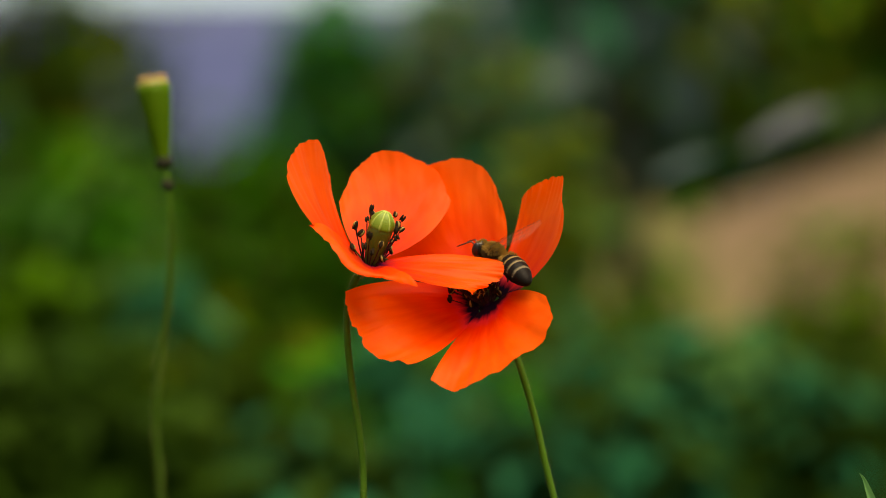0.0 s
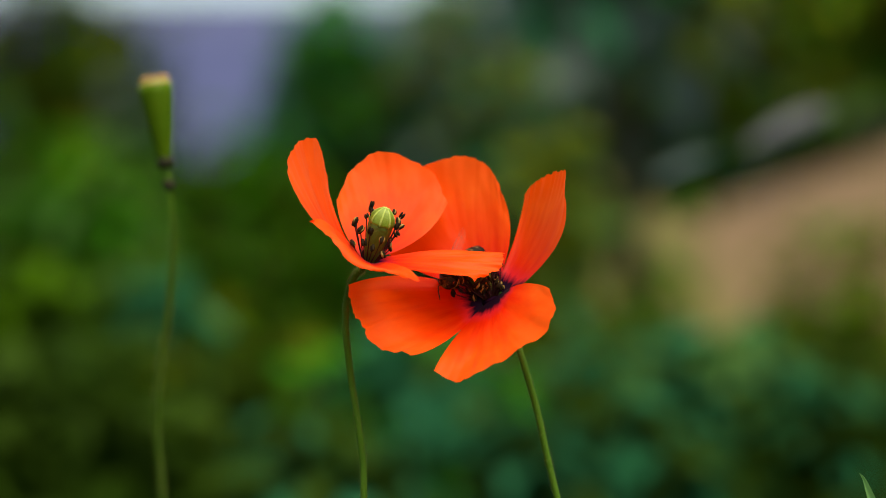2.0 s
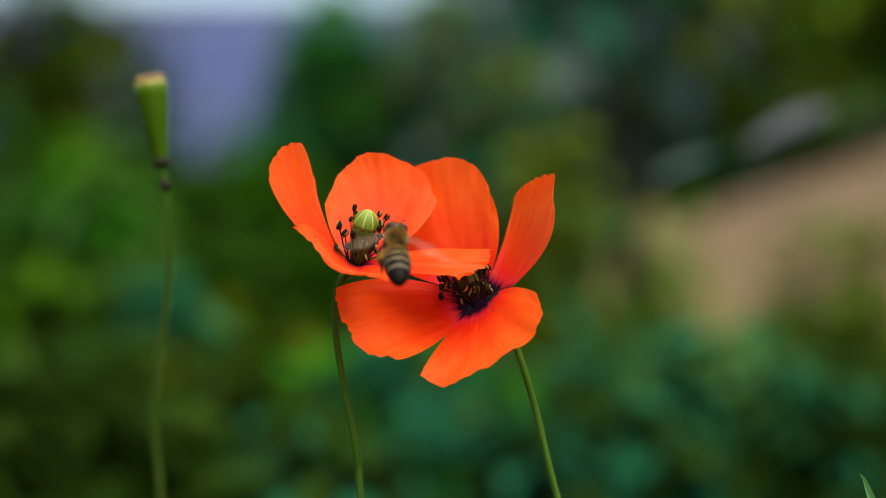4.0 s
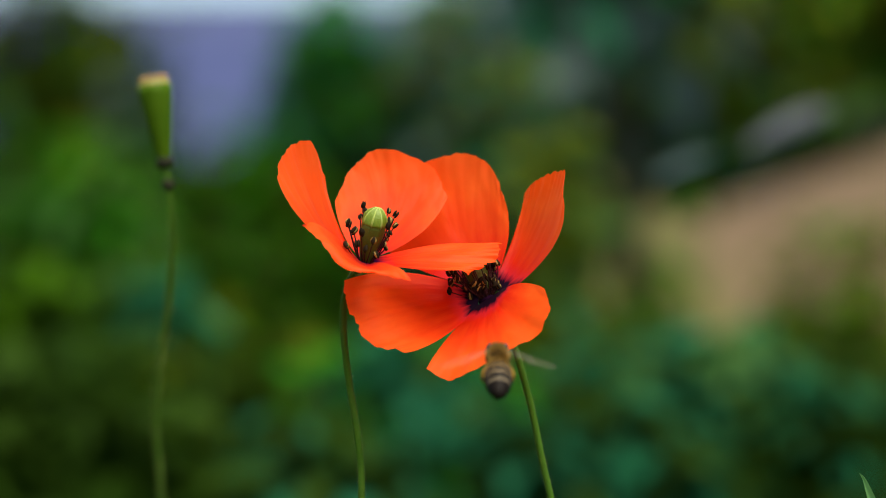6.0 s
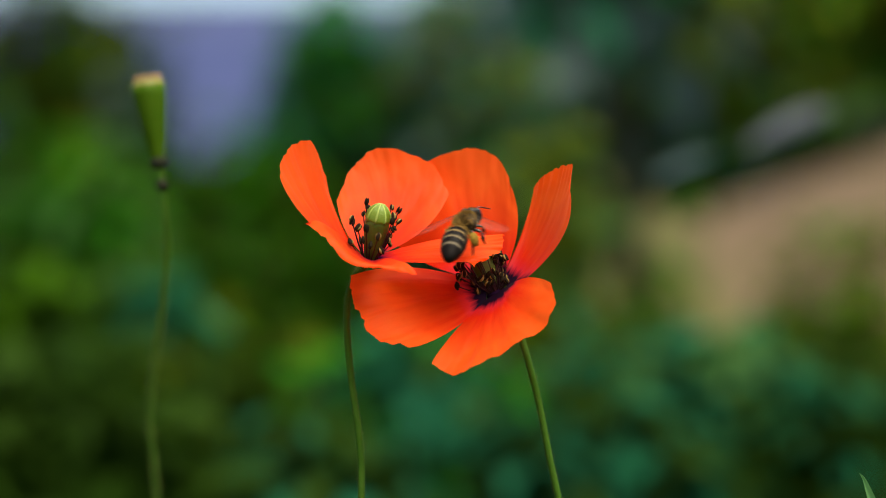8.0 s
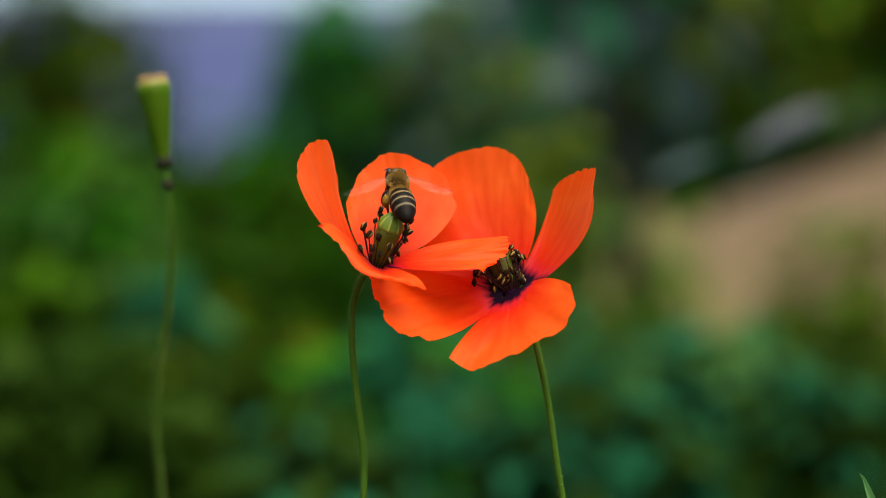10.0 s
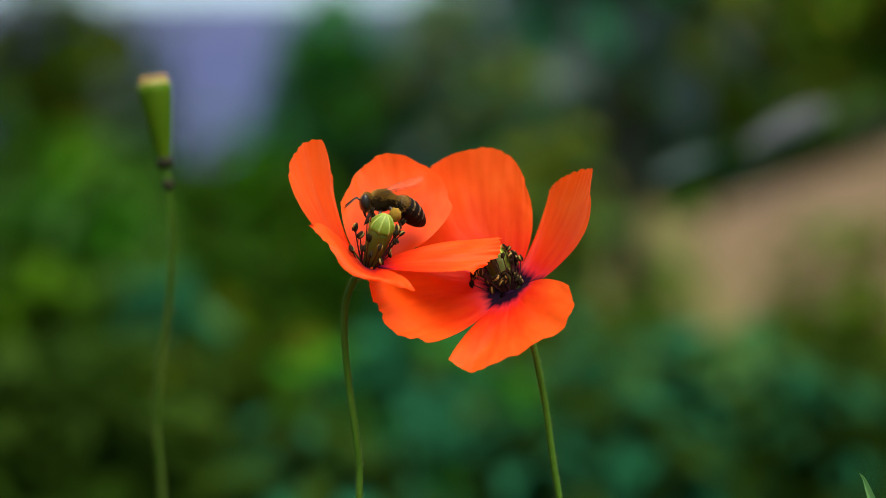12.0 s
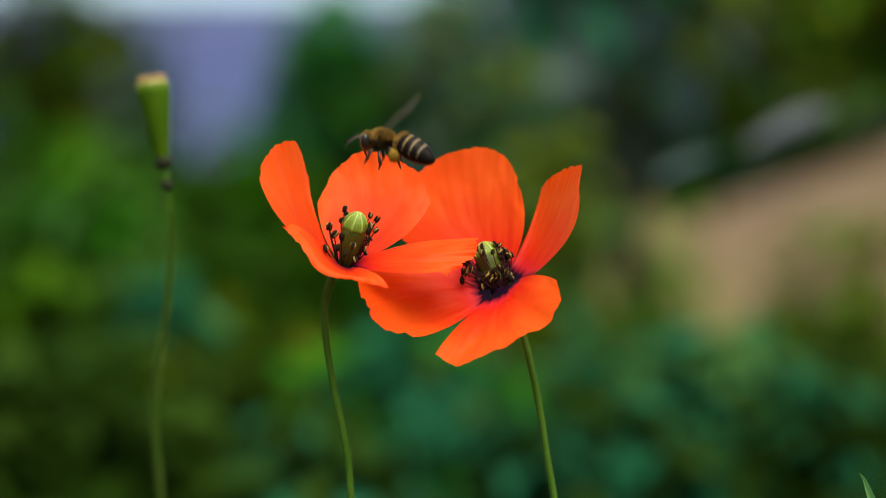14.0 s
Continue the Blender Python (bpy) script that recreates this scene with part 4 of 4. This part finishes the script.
R_ROWS = [(0, 7.50, 6.74, -10.41, 3.73, -3.36, 2.90),
    (0.5, 8.55, 7.05, -10.20, 3.36, -3.28, 2.73),
    (1, 8.20, 6.41, -10.23, 3.32, -3.39, 3.14),
    (1.5, 8.19, 7.26, -9.73, 2.23, -3.28, 2.09),
    (2, 8.10, 7.04, -9.49, 1.41, -3.50, 2.65),
    (2.5, 7.83, 6.93, -9.60, 1.75, -3.24, 2.97),
    (3, 9.34, 5.03, -10.00, 2.32, -3.43, 3.43),
    (3.2, 7.90, 5.30, -10.00, 2.40, -3.40, 3.1),
    (5.3, 5.40, 6.40, -10.10, 2.35, -2.80, 1.6),
    (5.5, 7.52, 6.32, -9.97, 2.31, -2.73, 1.48),
    (6, 7.46, 6.21, -9.24, 1.86, -2.22, 1.34),
    (6.5, 7.35, 7.36, -9.22, 1.25, -3.28, 0.88),
    (7, 9.26, 6.08, -9.97, 3.37, -1.05, 1.96),
    (7.5, 8.78, 6.96, -9.26, 2.06, -1.18, 0.77),
    (8, 8.88, 5.40, -8.31, 1.77, -2.48, -1.13),
    (8.2, 9.00, 5.50, -8.25, 1.75, -2.2, -0.8),
    (10.5, 12.40, 6.10, -7.99, 1.06, 1.08, 2.76),
    (11, 12.88, 6.11, -7.80, 0.91, 1.13, 3.37),
    (11.5, 12.31, 6.00, -7.97, 1.00, 0.98, 3.35),
    (12, 11.14, 6.06, -8.29, 1.48, 0.42, 3.02),
    (12.5, 12.74, 6.45, -7.82, 1.02, 1.51, 2.69),
    (13, 12.65, 6.47, -7.79, 0.79, 1.30, 2.58),
    (13.5, 12.99, 5.92, -7.73, 1.12, 1.94, 3.14),
    (14, 9.64, 7.83, -7.78, -0.12, 0.02, 0.11)]
# sideways drift of each stem low down, in millimetres
L_LOW = [(0, 1.32), (0.5, 2.09), (1, 1.80), (1.5, 1.42), (2, 1.42), (2.5, 1.32), (3, 1.61), (5.3, 0.88), (5.5, 1.61), (6, 1.03), (6.5, 1.17), (7, 2.29), (7.5, 1.47), (8, 0.88), (10.5, 1.13), (11.5, 0.84), (12, 0.55), (12.5, 1.03), (13, 0.74), (13.5, 0.64), (14, -0.61)]
R_LOW = [(0, -0.02), (0.5, 0.73), (1, 0.28), (1.5, 0.28), (2, 0.58), (2.5, 0.43), (3, 0.87), (5.3, -1.94), (5.5, -0.90), (6, -0.61), (6.5, -0.75), (7, -0.16), (7.5, 0.14), (8, 0.73), (10.5, 1.28), (11, 1.42), (11.5, 1.13), (12, 0.53), (12.5, 1.42), (13, 1.28), (13.5, 1.28), (14, -0.20)]
BUD_ROWS = [(0, 0.13, 0.20), (0.5, 0.30, 0.20), (1, 0.13, 0.20), (1.5, 0.30, 0.37), (2, 0.47, 0.37), (2.5, 0.47, 0.37), (3, 0.30, 0.37), (5.5, -0.90, -0.31), (6, 0.30, 0.20), (6.5, -0.56, -0.31), (7, 0.82, 0.54), (7.5, -0.04, 0.20), (8, -0.90, -0.83), (10.5, 0.30, 0.37), (11, 0.30, 0.20), (11.5, 0.30, 0.20), (12, 0.30, 0.37), (12.5, 0.47, 0.37), (13, 0.13, 0.02), (13.5, 0.30, 0.20), (14, -0.04, 0.02)]
PETAL_DIP = [(0.0, 2, 9), (0.5, 0, 8.5), (1.0, -2, 8), (1.5, -3, 6.5), (3.2, -3, 6), (5.3, -3, 5), (8.2, -3, 4), (10.3, -2, -4.2), (13.6, -2, -4.2), (14.0, 0, -1)]
# seconds, waist in millimetres, turn in degrees, on the wing or not, bend of the abdomen
BEE_ROWS = [(0, 10.8, 3.6, -1.9, -15.5, -24.1, 153.4, 0, 1, -26),
    (0.2, 9.5, 3.4, 0.3, -10.0, 6.0, 126.9, 0, -43, -26),
    (0.4, 9.2, 3.5, 0.7, -11.4, 9.9, 130.2, 0, -40, -29),
    (0.6, 9.0, 3.4, 0.9, -10.6, 11.8, 127.3, 0, -35, -26),
    (0.8, 7.1, 4.1, 0.5, -7.4, 3.9, 132.7, 0, -6, -6),
    (1, 4.7, 9.6, -0.6, 71.3, 28.4, -134.0, 0, -24, 1),
    (1.2, 3.8, 9.3, -1.3, 82.9, 37.7, -140.6, 0, -14, 12),
    (1.4, 4.3, 9.3, -1.3, 82.9, 37.7, -140.6, 0, -18, 11),
    (1.6, 3.6, 9.3, -1.3, 82.9, 37.7, -140.6, 0, 0, 14),
    (1.8, 3.4, 9.5, -1.8, 77.6, 32.9, -136.8, 0, -6, 12),
    (2, 3.4, 9.8, -2.8, 71.3, 28.4, -128.2, 0, -3, 10),
    (2.2, 3.7, 2.6, -5.7, -18.9, 11.8, 51.3, 0, 6, -26),
    (2.4, 3.3, 2.4, -5.9, -18.9, 11.8, 51.3, 0, 2, -27),
    (2.6, 3.1, 2.2, -6.1, -18.9, 11.8, 51.3, 0, 0, -34),
    (2.8, 2.7, 1.0, -7.1, -34.2, 23.9, 33.7, 0, 3, -30),
    (3.0, 2.3, -0.5, -8.8, -115.6, 55.9, 33.7, 0, 39, 39),
    (3.2, 1.5, -3.0, -9.3, -12.9, 17.8, -6.1, 0, 1, 12),
    (3.6, -2.8, -18.1, -8.1, 14.1, -29.3, 71.3, 1, 1, 4),
    (4.2, -8.5, -27.9, 1.8, 8.8, -43.6, 90.0, 1, 6, 7),
    (4.8, -1.3, -29.7, -0.4, 0.0, -48.4, 90.0, 1, 12, -4),
    (5.3, -4.4, -28.4, -10.3, 0.0, -22.4, 90.0, 1, -13, 0),
    (5.4, -2.9, -28.4, -9.2, 0.0, -22.4, 90.0, 1, -13, 0),
    (5.5, -1.5, -28.4, -2.4, -5.4, -22.4, 93.8, 1, -13, -1),
    (5.6, 0.0, -28.4, 0.1, 0.0, -22.4, 90.0, 1, -13, 0),
    (5.7, 5.6, -12.4, -3.6, 0.0, -23.2, 90.0, 1, -13, 0),
    (5.8, 0.9, -12.4, -11.0, 0.0, -23.2, 90.0, 1, -13, 0),
    (5.9, 6.2, -28.4, -20.6, 0.0, -22.4, 90.0, 1, -13, 0),
    (6, 8.8, -28.4, -18.5, 0.0, -22.4, 90.0, 1, -13, 0),
    (6.1, 7.0, -28.4, -11.7, 0.0, -22.4, 90.0, 1, -13, 0),
    (6.2, 2.5, -28.4, -9.0, 0.0, -22.4, 90.0, 1, -13, 0),
    (6.3, 7.3, -28.4, -8.0, 0.0, -22.4, 90.0, 1, -13, 0),
    (6.4, 5.8, -28.4, -3.8, 0.0, -22.4, 90.0, 1, -13, 0),
    (6.5, 2.8, -28.4, 2.4, 2.7, -15.0, 88.1, 1, -13, 0),
    (6.6, 7.0, -28.4, 7.5, 0.0, -15.0, 90.0, 1, -13, 0),
    (6.7, 11.2, -34.4, 10.0, 0.0, -15.0, 90.0, 1, -13, 0),
    (6.8, 5.5, -34.4, 10.0, 0.0, -15.0, 90.0, 1, -13, 0),
    (6.9, -0.2, -34.4, 7.8, 0.0, -15.0, 90.0, 1, -13, 0),
    (7, 0.6, -34.4, 4.6, 0.0, -15.0, 90.0, 1, -13, 0),
    (7.1, -1.0, -34.4, 6.6, 0.0, -15.0, 90.0, 1, -13, 0),
    (7.2, -0.8, -34.4, 9.2, 0.0, -15.0, 90.0, 1, -13, 0),
    (7.3, -0.7, -18.4, 15.6, 0.0, -22.9, 90.0, 1, -13, 0),
    (7.4, -2.4, -34.4, 11.9, 0.0, -15.0, 90.0, 1, -13, 0),
    (7.5, -1.5, -34.4, 5.5, 0.0, -15.0, 90.0, 1, -13, 0),
    (7.6, -7.1, -12.4, 3.5, 0.0, -23.2, 90.0, 1, -13, 0),
    (7.7, -6.6, -12.4, 4.6, 0.0, -23.2, 90.0, 1, -13, 0),
    (7.8, -7.9, -12.4, 4.6, 0.0, -23.2, 90.0, 1, -13, 0),
    (7.9, -6.4, -12.4, 4.6, 0.0, -23.2, 90.0, 1, -13, 0),
    (8.0, 2.7, -8.0, 3.1, -2.9, -30.5, 61.9, 1, -7, 7),
    (8.1, 6.9, -12.4, 3.5, 13.5, -22.9, 80.3, 1, -13, 2),
    (8.2, 8.8, -12.4, 1.4, 0.0, -23.2, 90.0, 1, -13, 0),
    (8.6, 7.6, -12.0, -2.5, 5.4, -40.7, 85.1, 1, 12, 1),
    (9.3, 1.5, -18.0, 6.8, 0.0, -40.2, 90.0, 1, 5, 5),
    (9.9, -7.7, -3.9, 9.9, -5.5, -41.6, 95.1, 1, 5, 3),
    (10.3, -6.4, 0.0, 8.5, 31.3, 11.5, 117.3, 0, -60, 27),
    (10.6, -6.3, 0.0, 8.2, 31.3, 11.5, 117.3, 0, -60, 27),
    (10.9, -5.8, 0.0, 7.7, 31.3, 11.5, 117.3, 0, -60, 27),
    (11.1, -5.1, -0.5, 7.2, 12.6, -13.1, 144.5, 0, -53, -37),
    (11.3, -5.6, -1.0, 4.7, 32.4, -51.0, 170.5, 0, -66, -13),
    (11.5, -4.0, -1.5, 3.8, 44.7, -59.0, 168.7, 0, -73, 19),
    (11.7, -6.4, 2.6, 7.2, -7.9, -17.6, 170.5, 0, -56, -24),
    (11.9, -8.0, 2.0, 8.3, -14.0, -0.0, 180.0, 0, -49, -11),
    (12, -7.9, 0.0, 8.2, -8.5, -0.0, 180.0, 0, -33, 44),
    (12.1, -7.7, 0.9, 7.9, 0.1, -5.8, 155.4, 0, -58, 11),
    (12.3, -6.6, 1.6, 8.1, -8.0, -9.6, 170.2, 0, -37, -19),
    (12.5, -6.9, 2.0, 8.8, -15.2, 7.4, 180.0, 0, -65, -14),
    (12.7, -5.9, 1.1, 8.1, -2.8, -5.8, 160.5, 0, -53, 8),
    (12.9, -6.4, 2.0, 6.6, -12.4, -30.0, 180.0, 0, -30, -27),
    (13.1, -5.3, 0.6, 7.8, -8.7, -11.6, 171.7, 0, -38, 0),
    (13.3, -2.2, -1.1, 6.9, 1.4, -27.8, 150.2, 0, -68, -2),
    (13.5, -5.0, -1.3, 4.0, -0.4, -67.4, 164.9, 0, -20, -19),
    (13.6, -5.1, -1.2, 5.1, 15.6, -48.6, 136.2, 0, -33, 1),
    (13.7, -5.1, -1.0, 4.2, 4.9, -47.2, 146.5, 0, -35, -16),
    (13.8, -5.6, -1.3, 6.2, 11.0, -38.1, 141.7, 0, -49, 10),
    (13.9, -6.4, -3.3, 10.9, -12.3, -8.5, 149.6, 1, -18, 3),
    (14, -7.8, -2.2, 18.5, -18.5, -1.9, 175.1, 1, -16, -26)]


def sway(plant, rows, low):
    root, head, (upper, lower, a0, b0, c0), _ = plant
    base = Vector(root.location)
    rest = head.location.copy()
    heads, ups, lows = [], [], []
    for r in rows:
        t = r[0]
        m = Matrix.Translation(-base) @ pose(r[1] * MM, r[2] * MM, 0.40 + r[3] * MM, *r[4:7])
        heads.append((t, m))
        a = m @ (a0 - rest)
        b = b0 + Vector((table(low, t)[0] * MM, 0, 0))
        up = between(a0, b0, a, b)
        ups.append((t, up))
        lows.append((t, between(c0, b0, c0, up @ b0)))
    walk(head, heads)
    walk(upper, ups)
    walk(lower, lows)


def fly():
    """The bee's way, its abdomen, and wings that lie back at rest and beat in the air."""
    walk(BEE, [(r[0], pose(r[1] * MM, r[2] * MM, 0.40 + r[3] * MM, *r[4:7])) for r in BEE_ROWS])
    walk(ABDOMEN, [(r[0], pose(0, 0, 0, 0, r[8], r[9])) for r in BEE_ROWS])
    for ob, s, x0 in WINGS:
        rows, beat = [], 0
        for k in range(0, 421):
            t = k / 30
            near = max((r for r in BEE_ROWS if r[0] <= t + 1e-6), key=lambda r: r[0])
            if near[7]:
                beat += 1
                up = (38, -12, 52, 8)[beat % 4] if t < 13.85 else (22, 40)[beat % 2]
                rows.append((t, pose(x0 * MM, s * 1.1 * MM, 1.5 * MM) @ pose(0, 0, 0, 0, 0, s * (8 + 10 * (beat % 2) + (46 if t > 13.85 else 0))) @ pose(0, 0, 0, s * up, 0, 0)))
            elif k % 3 == 0:
                # pushed flat along the bent abdomen while it creeps under the petal
                bend = 0.8 * table([(q[0], q[8]) for q in BEE_ROWS], t)[0] if t < 3.3 else 0.0
                shut = 38 if 2.05 < t < 3.3 else 20 if 0.7 < t < 2.1 else 0
                lift = table([(0.0, 50), (0.8, 50), (1.1, 14), (2.0, 14), (2.2, -8), (3.2, -8), (3.4, 14), (14.0, 14)], t)[0]
                rows.append((t, pose(x0 * MM, s * 1.1 * MM, 1.5 * MM) @ pose(0, 0, 0, 0, bend if t > 1.0 else 0, 0) @ pose(0, 0, 0, 0, -16, s * (48 + shut)) @ pose(0, 0, 0, s * lift, 0, 0)))
        walk(ob, rows)


def motions():
    sway(LEFT, L_ROWS, L_LOW)
    sway(RIGHT, R_ROWS, R_LOW)
    # the loose petal dips while the bee pushes past it
    walk(LEFT[3][3], [(t, pose(0, 0, 0, twist, dip, 0)) for t, twist, dip in PETAL_DIP])
    _, upper, lower, a0, b0, c0 = SPENT
    ups, lows = [], []
    for t, top, low in BUD_ROWS:
        a, b = a0 + Vector((top * MM, 0, 0)), b0 + Vector((low * MM, 0, 0))
        up = between(a0, b0, a, b)
        ups.append((t, up))
        lows.append((t, between(c0, b0, c0, up @ b0)))
    walk(upper, ups)
    walk(lower, lows)
    fly()


motions()
